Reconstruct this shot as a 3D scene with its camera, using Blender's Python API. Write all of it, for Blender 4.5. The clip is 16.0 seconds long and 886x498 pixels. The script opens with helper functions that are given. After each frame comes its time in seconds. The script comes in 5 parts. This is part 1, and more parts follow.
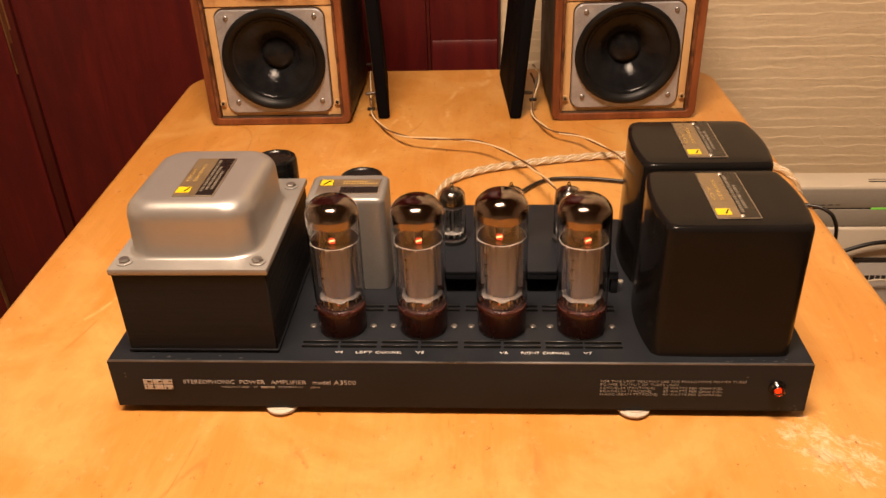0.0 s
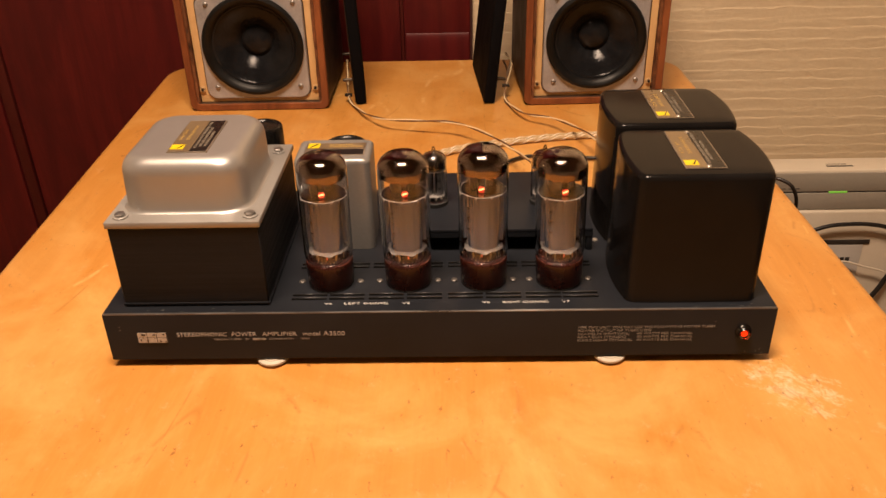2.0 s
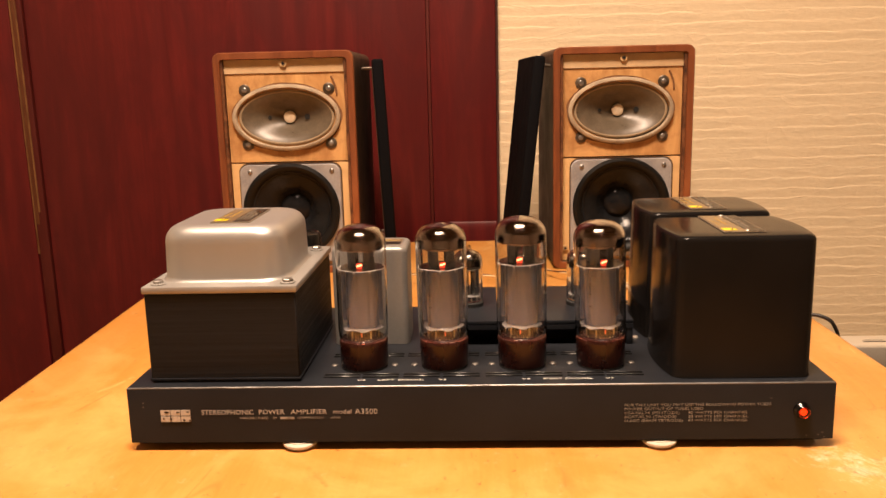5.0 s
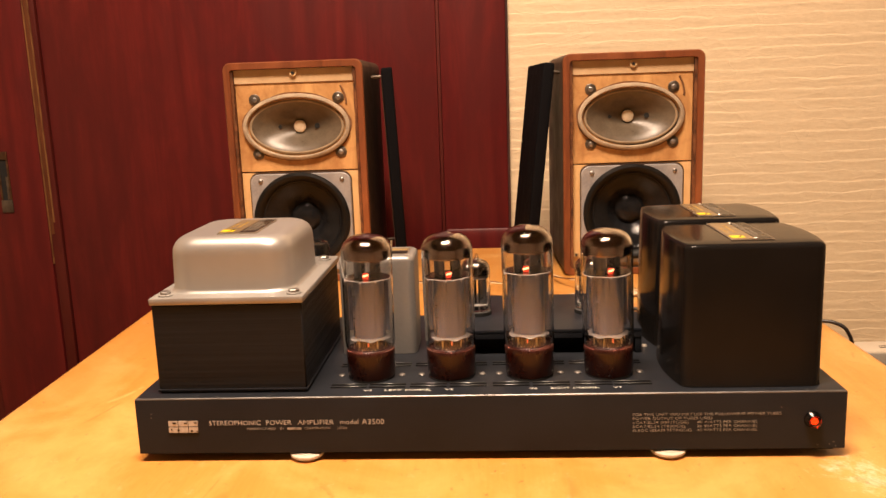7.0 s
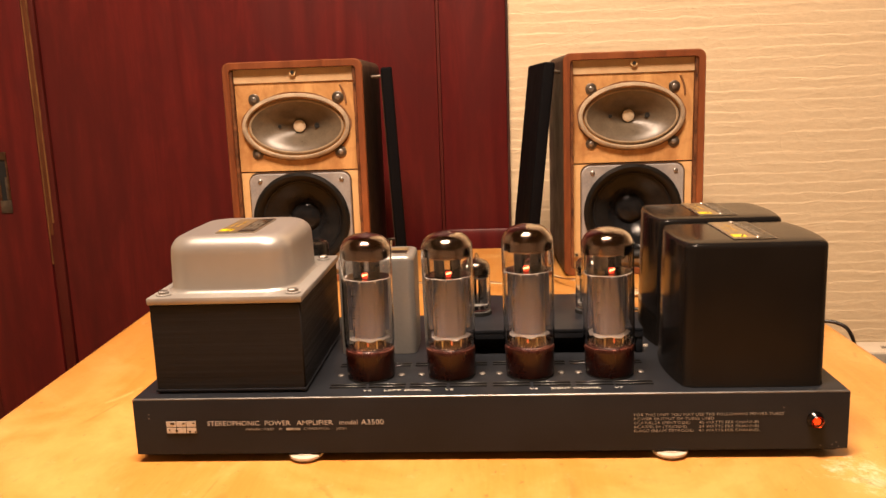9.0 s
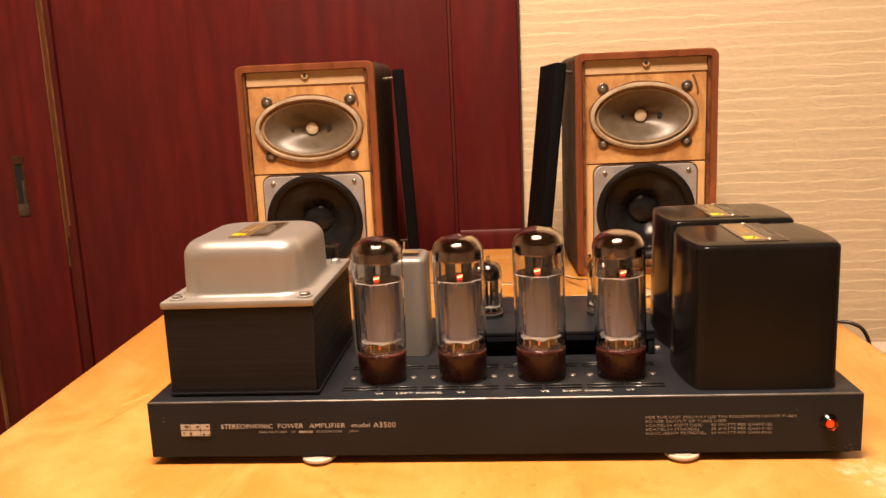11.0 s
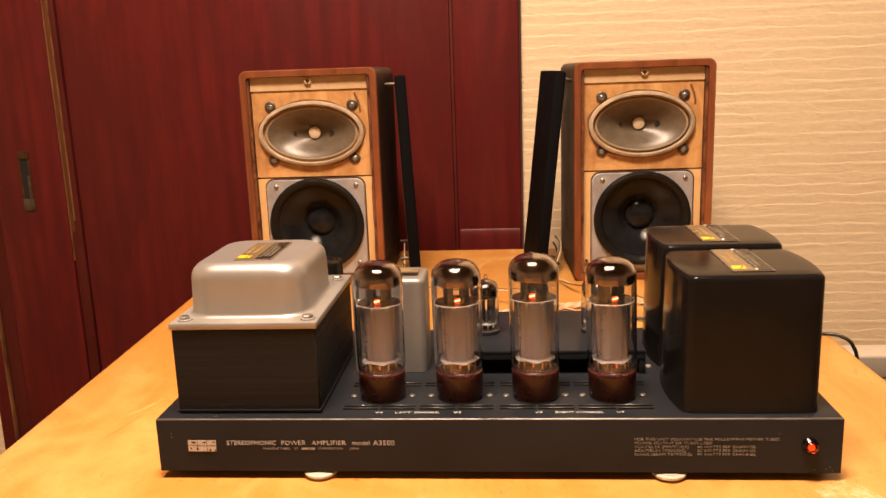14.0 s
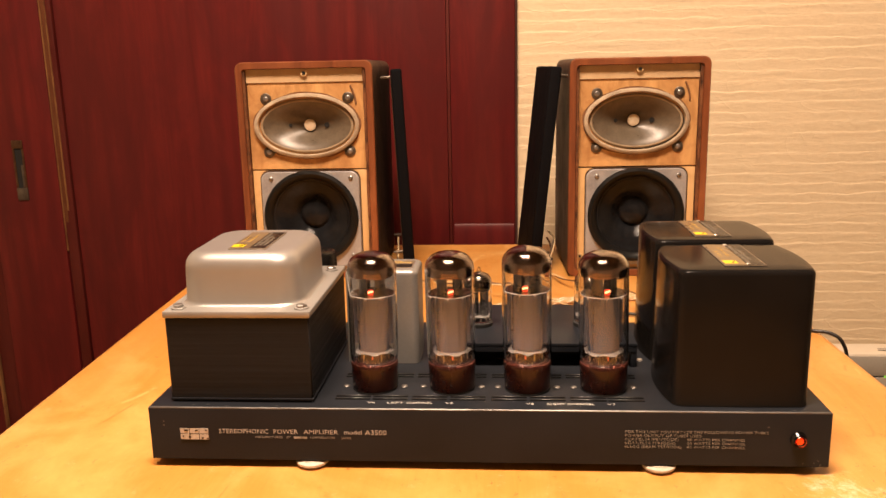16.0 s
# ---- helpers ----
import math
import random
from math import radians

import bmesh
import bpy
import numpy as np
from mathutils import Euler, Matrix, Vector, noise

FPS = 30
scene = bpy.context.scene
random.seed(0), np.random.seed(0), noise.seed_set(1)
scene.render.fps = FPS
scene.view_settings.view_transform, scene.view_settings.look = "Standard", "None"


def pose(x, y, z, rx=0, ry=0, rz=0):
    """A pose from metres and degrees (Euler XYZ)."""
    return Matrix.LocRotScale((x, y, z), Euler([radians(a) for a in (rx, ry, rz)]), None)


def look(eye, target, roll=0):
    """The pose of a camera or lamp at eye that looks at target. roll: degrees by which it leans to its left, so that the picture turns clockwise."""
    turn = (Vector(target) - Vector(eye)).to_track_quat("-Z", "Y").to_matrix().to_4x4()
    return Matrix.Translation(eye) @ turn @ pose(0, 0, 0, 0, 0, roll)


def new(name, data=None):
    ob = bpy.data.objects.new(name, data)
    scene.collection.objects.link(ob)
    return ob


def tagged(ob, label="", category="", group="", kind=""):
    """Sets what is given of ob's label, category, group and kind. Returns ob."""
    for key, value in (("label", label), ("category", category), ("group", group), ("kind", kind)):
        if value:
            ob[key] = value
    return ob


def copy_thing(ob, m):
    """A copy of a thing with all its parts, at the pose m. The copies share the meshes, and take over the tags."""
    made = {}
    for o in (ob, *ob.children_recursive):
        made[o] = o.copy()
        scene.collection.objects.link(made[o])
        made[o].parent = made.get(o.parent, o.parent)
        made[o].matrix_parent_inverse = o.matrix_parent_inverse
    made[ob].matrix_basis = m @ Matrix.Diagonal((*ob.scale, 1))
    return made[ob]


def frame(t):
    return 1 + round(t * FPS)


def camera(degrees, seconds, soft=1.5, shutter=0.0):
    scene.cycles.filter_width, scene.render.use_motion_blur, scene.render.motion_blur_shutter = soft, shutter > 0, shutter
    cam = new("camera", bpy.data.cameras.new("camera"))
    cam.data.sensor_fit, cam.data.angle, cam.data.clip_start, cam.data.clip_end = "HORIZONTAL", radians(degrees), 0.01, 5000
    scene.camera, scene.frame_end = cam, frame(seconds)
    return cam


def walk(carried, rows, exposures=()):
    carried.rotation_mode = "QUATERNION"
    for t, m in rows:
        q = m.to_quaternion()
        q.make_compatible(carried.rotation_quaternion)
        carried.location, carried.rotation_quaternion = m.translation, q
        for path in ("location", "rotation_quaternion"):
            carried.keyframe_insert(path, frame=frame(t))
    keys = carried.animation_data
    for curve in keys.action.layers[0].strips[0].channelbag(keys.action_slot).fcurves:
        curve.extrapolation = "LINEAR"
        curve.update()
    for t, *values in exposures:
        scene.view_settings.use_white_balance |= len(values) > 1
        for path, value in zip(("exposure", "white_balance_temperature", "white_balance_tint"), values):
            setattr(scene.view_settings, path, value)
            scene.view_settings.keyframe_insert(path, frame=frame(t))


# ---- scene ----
cam = camera(56.5, 16.0, soft=1.5, shutter=0.5)
PATH = [
    (0, (0.025, -0.418, 1.068), (-0.092, 1.306, 0.061), -2.1),
    (0.5, (0.026, -0.421, 1.07), (-0.078, 1.306, 0.066), -1.8),
    (1, (0.014, -0.434, 1.072), (-0.042, 1.299, 0.076), -1.3),
    (1.5, (0.002, -0.45, 1.068), (-0.02, 1.285, 0.074), -1.3),
    (2, (0.015, -0.46, 1.047), (-0.024, 1.282, 0.066), -1.3),
    (2.5, (0.007, -0.456, 1.012), (-0.011, 1.357, 0.17), -0.7),
    (3, (0.002, -0.465, 0.962), (-0.016, 1.429, 0.322), -0.5),
    (3.5, (0.001, -0.484, 0.938), (-0.034, 1.455, 0.449), -0.8),
    (4, (0.001, -0.488, 0.924), (-0.058, 1.467, 0.508), -0.8),
    (4.5, (0.0, -0.497, 0.927), (-0.077, 1.461, 0.522), -1.0),
    (5, (0.003, -0.499, 0.93), (-0.081, 1.461, 0.539), -1.4),
    (7.5, (0.009, -0.496, 0.932), (-0.114, 1.465, 0.556), -2.0),
    (8, (0.008, -0.495, 0.931), (-0.107, 1.466, 0.553), -1.9),
    (8.5, (0.007, -0.495, 0.93), (-0.108, 1.466, 0.553), -1.9),
    (9, (0.009, -0.494, 0.93), (-0.112, 1.467, 0.557), -2.0),
    (11.5, (0.013, -0.496, 0.936), (-0.146, 1.462, 0.559), -2.5),
    (12, (0.016, -0.499, 0.948), (-0.133, 1.457, 0.559), -2.2),
    (12.5, (0.017, -0.499, 0.962), (-0.131, 1.454, 0.56), -2.2),
    (13, (0.015, -0.501, 0.963), (-0.138, 1.449, 0.55), -2.4),
    (13.5, (0.014, -0.504, 0.964), (-0.145, 1.444, 0.539), -2.2),
    (14, (0.015, -0.507, 0.966), (-0.144, 1.442, 0.544), -2.0),
    (14.5, (0.016, -0.509, 0.966), (-0.141, 1.443, 0.562), -2.0),
    (15, (0.016, -0.51, 0.963), (-0.141, 1.439, 0.543), -2.3),
    (15.5, (0.015, -0.51, 0.964), (-0.137, 1.434, 0.521), -1.6),
    (16, (0.015, -0.51, 0.963), (-0.129, 1.438, 0.533), -1.2),
]
walk(cam, [(t, look(eye, target, roll)) for t, eye, target, roll in PATH],
     [(0, -0.45), (0.5, -0.48), (1, -0.52), (2, -0.58), (2.5, -0.60), (3, -0.36), (3.5, -0.13), (4, -0.07), (5, -0.07), (7.5, 0.02), (16, 0.02)])

# ---- light: one warm ceiling lamp over the table, weak ambient from the rest of the room ----
T = 0.70          # table top
WALL = 0.825      # face of the wall behind the table
world = bpy.data.worlds.new("world")
scene.world = world
world.use_nodes = True
world.node_tree.nodes["Background"].inputs[0].default_value = (1.0, 0.72, 0.45, 1)
world.node_tree.nodes["Background"].inputs[1].default_value = 0.02


def lamp(name, energy, size, eye, target, color):
    data = bpy.data.lights.new(name, "AREA")
    data.shape, data.size, data.size_y, data.energy, data.color = "ELLIPSE", size[0], size[1], energy, color
    ob = new(name, data)
    ob.matrix_world = look(eye, target)
    return ob


WARM = (1.0, 0.715, 0.515)
LX, LY = -0.10, -0.25
lamp("ceiling_lamp_light", 69.0, (0.60, 0.34), (LX, LY, 2.22), (LX, LY, 0), WARM)


# ---- materials ----
def nodes_of(name):
    m = bpy.data.materials.new(name)
    m.use_nodes = True
    nt = m.node_tree
    return m, nt, nt.nodes["Principled BSDF"]


def ramp(nt, fac, stops):
    r = nt.nodes.new("ShaderNodeValToRGB")
    while len(r.color_ramp.elements) < len(stops):
        r.color_ramp.elements.new(0.5)
    for e, (p, c) in zip(r.color_ramp.elements, stops):
        e.position = p
        e.color = (*c, 1) if len(c) == 3 else c
    nt.links.new(fac, r.inputs[0])
    return r.outputs[0]


def coords(nt, stretch=(1, 1, 1), turn=(0, 0, 0)):
    c = nt.nodes.new("ShaderNodeTexCoord")
    m = nt.nodes.new("ShaderNodeMapping")
    m.inputs["Scale"].default_value = stretch
    m.inputs["Rotation"].default_value = turn
    nt.links.new(c.outputs["Object"], m.inputs[0])
    return m.outputs[0]


def noise_of(nt, vec, scale, detail=4.0, rough=0.55, distort=0.0):
    n = nt.nodes.new("ShaderNodeTexNoise")
    n.inputs["Scale"].default_value = scale
    n.inputs["Detail"].default_value = detail
    n.inputs["Roughness"].default_value = rough
    n.inputs["Distortion"].default_value = distort
    nt.links.new(vec, n.inputs["Vector"])
    return n.outputs["Fac"]


def mixed(nt, fac, a, b, how="MIX"):
    m = nt.nodes.new("ShaderNodeMix")
    m.data_type, m.blend_type = "RGBA", how
    for socket, v in ((m.inputs[0], fac), (m.inputs[6], a), (m.inputs[7], b)):
        if isinstance(v, (int, float)):
            socket.default_value = v
        elif isinstance(v, tuple):
            socket.default_value = (*v, 1)
        else:
            nt.links.new(v, socket)
    return m.outputs[2]


def bumped(nt, height, strength, distance, shader):
    b = nt.nodes.new("ShaderNodeBump")
    b.inputs["Strength"].default_value = strength
    b.inputs["Distance"].default_value = distance
    nt.links.new(height, b.inputs["Height"])
    nt.links.new(b.outputs[0], shader.inputs["Normal"])


def surface(name, a, b, rough=0.5, metal=0.0, scale=30.0, stretch=(1, 1, 1), bump=0.1, fine=400.0, depth=0.0006,
            rough_var=0.12, coat=0.0, emit=None, spec=0.5):
    """A surface with two scales of variation: blotches between colours a and b, and a fine grain in the relief and the gloss."""
    m, nt, s = nodes_of(name)
    v = coords(nt, stretch)
    big = noise_of(nt, v, scale)
    small = noise_of(nt, v, fine, 3)
    mix = mixed(nt, 0.3, big, small)
    nt.links.new(ramp(nt, mix, [(0.32, a), (0.68, b)]), s.inputs["Base Color"])
    nt.links.new(ramp(nt, big, [(0.3, (max(rough - rough_var, 0.02),) * 3), (0.7, (min(rough + rough_var, 1),) * 3)]), s.inputs["Roughness"])
    s.inputs["Metallic"].default_value = metal
    s.inputs["Specular IOR Level"].default_value = spec
    s.inputs["Coat Weight"].default_value = coat
    s.inputs["Coat Roughness"].default_value = 0.12
    if bump:
        bumped(nt, small, bump, depth, s)
    if emit:
        s.inputs["Emission Color"].default_value = (*emit[0], 1)
        s.inputs["Emission Strength"].default_value = emit[1]
    return m


def wood_table():
    m, nt, s = nodes_of("varnished_table_wood")
    v = coords(nt, (6, 0.7, 1))
    grain = noise_of(nt, v, 14, 8, 0.6, 0.6)
    fibre = noise_of(nt, coords(nt, (60, 1.5, 1)), 9, 6, 0.65)
    cloud = noise_of(nt, coords(nt, (1.4, 1, 1)), 4.5, 4, 0.5)
    base = ramp(nt, grain, [(0.28, (0.52, 0.226, 0.044)), (0.5, (0.56, 0.249, 0.052)), (0.75, (0.61, 0.283, 0.067))])
    base = mixed(nt, 0.15, base, ramp(nt, fibre, [(0.35, (0.42, 0.17, 0.03)), (0.65, (0.62, 0.29, 0.065))]))
    base = mixed(nt, ramp(nt, cloud, [(0.35, (0, 0, 0)), (0.75, (0.35, 0.35, 0.35))]), base, (0.48, 0.195, 0.032))
    # rubbed-through varnish: short pale scuffs everywhere, and a streaked bare patch beside the amplifier's front right foot
    scuff = noise_of(nt, coords(nt, (1.1, 0.9, 1), (0, 0, 0.5)), 64, 12, 0.82, 0.15)
    worn = ramp(nt, scuff, [(0.58, (0, 0, 0)), (0.66, (0.28,) * 3), (0.78, (0.6,) * 3)])
    base = mixed(nt, worn, base, (0.76, 0.565, 0.36))
    along = nt.nodes.new("ShaderNodeMapping")
    along.inputs["Scale"].default_value = (0.72, 1, 0)
    nt.links.new(coords(nt, (1, 1, 1), (0, 0, radians(48.6))), along.inputs[0])
    place = nt.nodes.new("ShaderNodeVectorMath")
    place.operation = "DISTANCE"
    nt.links.new(along.outputs[0], place.inputs[0])
    place.inputs[1].default_value = (0.2045, 0.0900, 0)
    near = ramp(nt, place.outputs["Value"], [(0.0, (0.27,) * 3), (0.020, (0.20,) * 3), (0.040, (0.05,) * 3), (0.062, (0, 0, 0))])
    wash = ramp(nt, place.outputs["Value"], [(0.0, (0.34,) * 3), (0.035, (0.24,) * 3), (0.085, (0, 0, 0))])
    base = mixed(nt, wash, base, (0.70, 0.42, 0.14))
    streak = noise_of(nt, along.outputs[0], 95, 12, 0.84, 0.25)
    bare = nt.nodes.new("ShaderNodeMath")
    bare.operation = "ADD"
    nt.links.new(streak, bare.inputs[0])
    nt.links.new(near, bare.inputs[1])
    base = mixed(nt, ramp(nt, bare.outputs[0], [(0.69, (0, 0, 0)), (0.75, (0.32,) * 3), (0.85, (0.74,) * 3)]), base, (0.80, 0.65, 0.46))
    crack = noise_of(nt, along.outputs[0], 46, 6, 0.7, 0.4)
    bare_dark = nt.nodes.new("ShaderNodeMath")
    bare_dark.operation = "ADD"
    nt.links.new(crack, bare_dark.inputs[0])
    nt.links.new(near, bare_dark.inputs[1])
    base = mixed(nt, ramp(nt, bare_dark.outputs[0], [(0.80, (0, 0, 0)), (0.83, (0.5,) * 3), (0.86, (0, 0, 0))]), base, (0.34, 0.15, 0.045))
    speck = noise_of(nt, coords(nt, (1.0, 0.55, 1), (0, 0, 0.3)), 150, 6, 0.75)
    base = mixed(nt, ramp(nt, speck, [(0.615, (0, 0, 0)), (0.655, (0.75,) * 3)]), base, (0.22, 0.085, 0.02))
    pale = noise_of(nt, coords(nt, (1.3, 1, 1)), 9, 6, 0.65, 0.5)
    base = mixed(nt, ramp(nt, pale, [(0.44, (0, 0, 0)), (0.66, (0.7,) * 3)]), base, (0.66, 0.375, 0.118))
    # fine scratches: thin level lines of a broad noise, shown only in places
    for turn, scale, tone in ((0.3, 7.0, (0.40, 0.165, 0.032)), (1.2, 5.0, (0.72, 0.44, 0.16)), (2.2, 9.0, (0.42, 0.175, 0.035))):
        field = noise_of(nt, coords(nt, (1.0, 0.25, 1), (0, 0, turn)), scale, 1.5, 0.4, 0.2)
        off = nt.nodes.new("ShaderNodeMath")
        off.operation, off.inputs[1].default_value = "SUBTRACT", 0.5
        nt.links.new(field, off.inputs[0])
        size = nt.nodes.new("ShaderNodeMath")
        size.operation = "ABSOLUTE"
        nt.links.new(off.outputs[0], size.inputs[0])
        mark = ramp(nt, size.outputs[0], [(0.0, (0.8,) * 3), (0.0015, (0.6,) * 3), (0.004, (0, 0, 0))])
        gate = ramp(nt, noise_of(nt, coords(nt, (1, 1, 1), (0, 0, turn)), 26, 5, 0.7), [(0.50, (0, 0, 0)), (0.58, (0.85,) * 3)])
        base = mixed(nt, mixed(nt, 1.0, mark, gate, "MULTIPLY"), base, tone)
    line = noise_of(nt, coords(nt, (26, 2.2, 1), (0, 0, 0.35)), 5, 5, 0.6)
    base = mixed(nt, ramp(nt, line, [(0.71, (0, 0, 0)), (0.78, (0.3,) * 3)]), base, (0.66, 0.38, 0.13))
    nt.links.new(base, s.inputs["Base Color"])
    nt.links.new(ramp(nt, mixed(nt, 0.5, cloud, scuff), [(0.3, (0.26,) * 3), (0.7, (0.46,) * 3)]), s.inputs["Roughness"])
    bumped(nt, mixed(nt, 0.4, fibre, scuff), 0.12, 0.0008, s)
    return m


def wood_red():
    m, nt, s = nodes_of("red_stained_door_wood")
    grain = noise_of(nt, coords(nt, (1, 1, 0.11)), 34, 9, 0.66, 1.6)
    fibre = noise_of(nt, coords(nt, (1, 1, 0.025)), 170, 5, 0.7)
    cloud = noise_of(nt, coords(nt, (1, 1, 0.35)), 13, 6, 0.66, 0.8)
    # flame figure: arched year rings, only here and there
    rings = nt.nodes.new("ShaderNodeTexWave")
    rings.wave_type, rings.bands_direction, rings.wave_profile = "BANDS", "X", "SIN"
    for key, value in (("Scale", 9.0), ("Distortion", 9.0), ("Detail", 2.5), ("Detail Scale", 0.9), ("Detail Roughness", 0.5)):
        rings.inputs[key].default_value = value
    nt.links.new(coords(nt, (1, 1, 0.16)), rings.inputs["Vector"])
    base = ramp(nt, grain, [(0.3, (0.066, 0.0056, 0.0064)), (0.52, (0.098, 0.0084, 0.0088)), (0.74, (0.140, 0.0135, 0.0122))])
    base = mixed(nt, 0.18, base, ramp(nt, fibre, [(0.35, (0.058, 0.005, 0.005)), (0.7, (0.15, 0.0155, 0.0125))]))
    where = noise_of(nt, coords(nt, (1.5, 1, 0.4)), 5, 3)
    amount = mixed(nt, ramp(nt, where, [(0.47, (0.05,) * 3), (0.60, (0.38,) * 3)]), (0, 0, 0), (1, 1, 1))
    base = mixed(nt, amount, base, ramp(nt, rings.outputs["Fac"], [(0.1, (0.068, 0.0056, 0.0058)), (0.8, (0.150, 0.0145, 0.0115))]))
    base = mixed(nt, ramp(nt, cloud, [(0.42, (0, 0, 0)), (0.62, (0.62,) * 3)]), base, (0.066, 0.0058, 0.0066))
    s.inputs["Specular IOR Level"].default_value = 0.3
    nt.links.new(base, s.inputs["Base Color"])
    nt.links.new(ramp(nt, cloud, [(0.3, (0.38,) * 3), (0.7, (0.50,) * 3)]), s.inputs["Roughness"])
    bumped(nt, fibre, 0.12, 0.0008, s)
    return m


def wood(name, a, b, c, stretch, rough=0.45, scale=20, bump=0.15, stain=0.35):
    m, nt, s = nodes_of(name)
    grain = noise_of(nt, coords(nt, stretch), scale, 8, 0.62, 0.9)
    cloud = noise_of(nt, coords(nt, (1, 1, 1)), 22, 6, 0.65, 0.6)
    base = ramp(nt, grain, [(0.3, a), (0.5, b), (0.7, c)])
    base = mixed(nt, ramp(nt, cloud, [(0.47, (0, 0, 0)), (0.66, (stain,) * 3)]), base, a)
    nt.links.new(base, s.inputs["Base Color"])
    nt.links.new(ramp(nt, cloud, [(0.3, (rough - 0.1,) * 3), (0.7, (rough + 0.1,) * 3)]), s.inputs["Roughness"])
    bumped(nt, grain, bump, 0.0006, s)
    return m


def wallpaper():
    m, nt, s = nodes_of("crinkled_beige_wallpaper")
    def fold(stretch, turn, scale, sharp, distort):
        """Thin raised folds: the level line of a stretched noise."""
        n = noise_of(nt, coords(nt, stretch, turn), scale, 2.5, 0.5, distort)
        off = nt.nodes.new("ShaderNodeMath")
        off.operation, off.inputs[1].default_value = "SUBTRACT", 0.5
        nt.links.new(n, off.inputs[0])
        size = nt.nodes.new("ShaderNodeMath")
        size.operation = "ABSOLUTE"
        nt.links.new(off.outputs[0], size.inputs[0])
        return ramp(nt, size.outputs[0], [(0.0, (1, 1, 1)), (sharp, (0.25,) * 3), (sharp * 3, (0, 0, 0))])

    lines = nt.nodes.new("ShaderNodeTexWave")
    lines.wave_type, lines.bands_direction, lines.wave_profile = "BANDS", "Z", "SAW"
    for key, value in (("Scale", 19.5), ("Distortion", 2.6), ("Detail", 3.5), ("Detail Scale", 2.8), ("Detail Roughness", 0.55)):
        lines.inputs[key].default_value = value
    nt.links.new(coords(nt, (0.34, 1, 1)), lines.inputs["Vector"])
    ridge = ramp(nt, lines.outputs["Fac"], [(0.0, (0.15,) * 3), (0.35, (0.34,) * 3), (0.66, (0.74,) * 3), (0.84, (0.85,) * 3), (1.0, (0.15,) * 3)])
    patch = noise_of(nt, coords(nt, (0.42, 1, 1)), 34, 4, 0.65, 0.8)
    ridge = mixed(nt, ramp(nt, patch, [(0.40, (0.1,) * 3), (0.62, (1, 1, 1))]), (0.40, 0.40, 0.40), ridge)
    soft = noise_of(nt, coords(nt, (0.42, 1, 1)), 74, 5, 0.66, 1.0)
    second = fold((0.14, 1, 1), (0, 0.04, 0), 46, 0.03, 0.8)
    cross = fold((0.45, 1, 1), (0, 0.5, 0), 10, 0.006, 0.7)
    height = mixed(nt, 0.07, ridge, second, "ADD")
    height = mixed(nt, 0.14, height, cross, "ADD")
    height = mixed(nt, 0.35, height, soft)
    grain = noise_of(nt, coords(nt, (0.5, 1, 1)), 300, 3)
    base = ramp(nt, mixed(nt, 0.6, height, grain), [(0.2, (0.64, 0.51, 0.33)), (0.5, (0.69, 0.56, 0.375)), (0.8, (0.74, 0.615, 0.425))])
    nt.links.new(base, s.inputs["Base Color"])
    s.inputs["Roughness"].default_value = 0.82
    bumped(nt, height, 0.55, 0.0038, s)
    return m


def glass_thin(name, tint, gloss=0.02):
    m, nt, s = nodes_of(name)
    nt.nodes.remove(s)
    clear = nt.nodes.new("ShaderNodeBsdfTransparent")
    clear.inputs[0].default_value = (*tint, 1)
    shine = nt.nodes.new("ShaderNodeBsdfGlossy")
    shine.inputs["Roughness"].default_value = gloss
    w = nt.nodes.new("ShaderNodeLayerWeight")
    f = nt.nodes.new("ShaderNodeMapRange")
    p4 = nt.nodes.new("ShaderNodeMath")
    p4.operation, p4.inputs[1].default_value = "POWER", 3.5
    nt.links.new(w.outputs["Facing"], p4.inputs[0])
    nt.links.new(p4.outputs[0], f.inputs["Value"])
    f.inputs["To Min"].default_value, f.inputs["To Max"].default_value = 0.035, 0.85
    mix = nt.nodes.new("ShaderNodeMixShader")
    nt.links.new(f.outputs[0], mix.inputs[0])
    nt.links.new(clear.outputs[0], mix.inputs[1])
    nt.links.new(shine.outputs[0], mix.inputs[2])
    nt.links.new(mix.outputs[0], nt.nodes["Material Output"].inputs[0])
    return m


def glass_real(name, tint):
    """Clear glass for shells with a true wall thickness."""
    m, nt, s = nodes_of(name)
    nt.nodes.remove(s)
    g = nt.nodes.new("ShaderNodeBsdfGlass")
    g.inputs["Color"].default_value = (*tint, 1)
    g.inputs["IOR"].default_value = 1.5
    g.inputs["Roughness"].default_value = 0.0
    nt.links.new(g.outputs[0], nt.nodes["Material Output"].inputs[0])
    return m


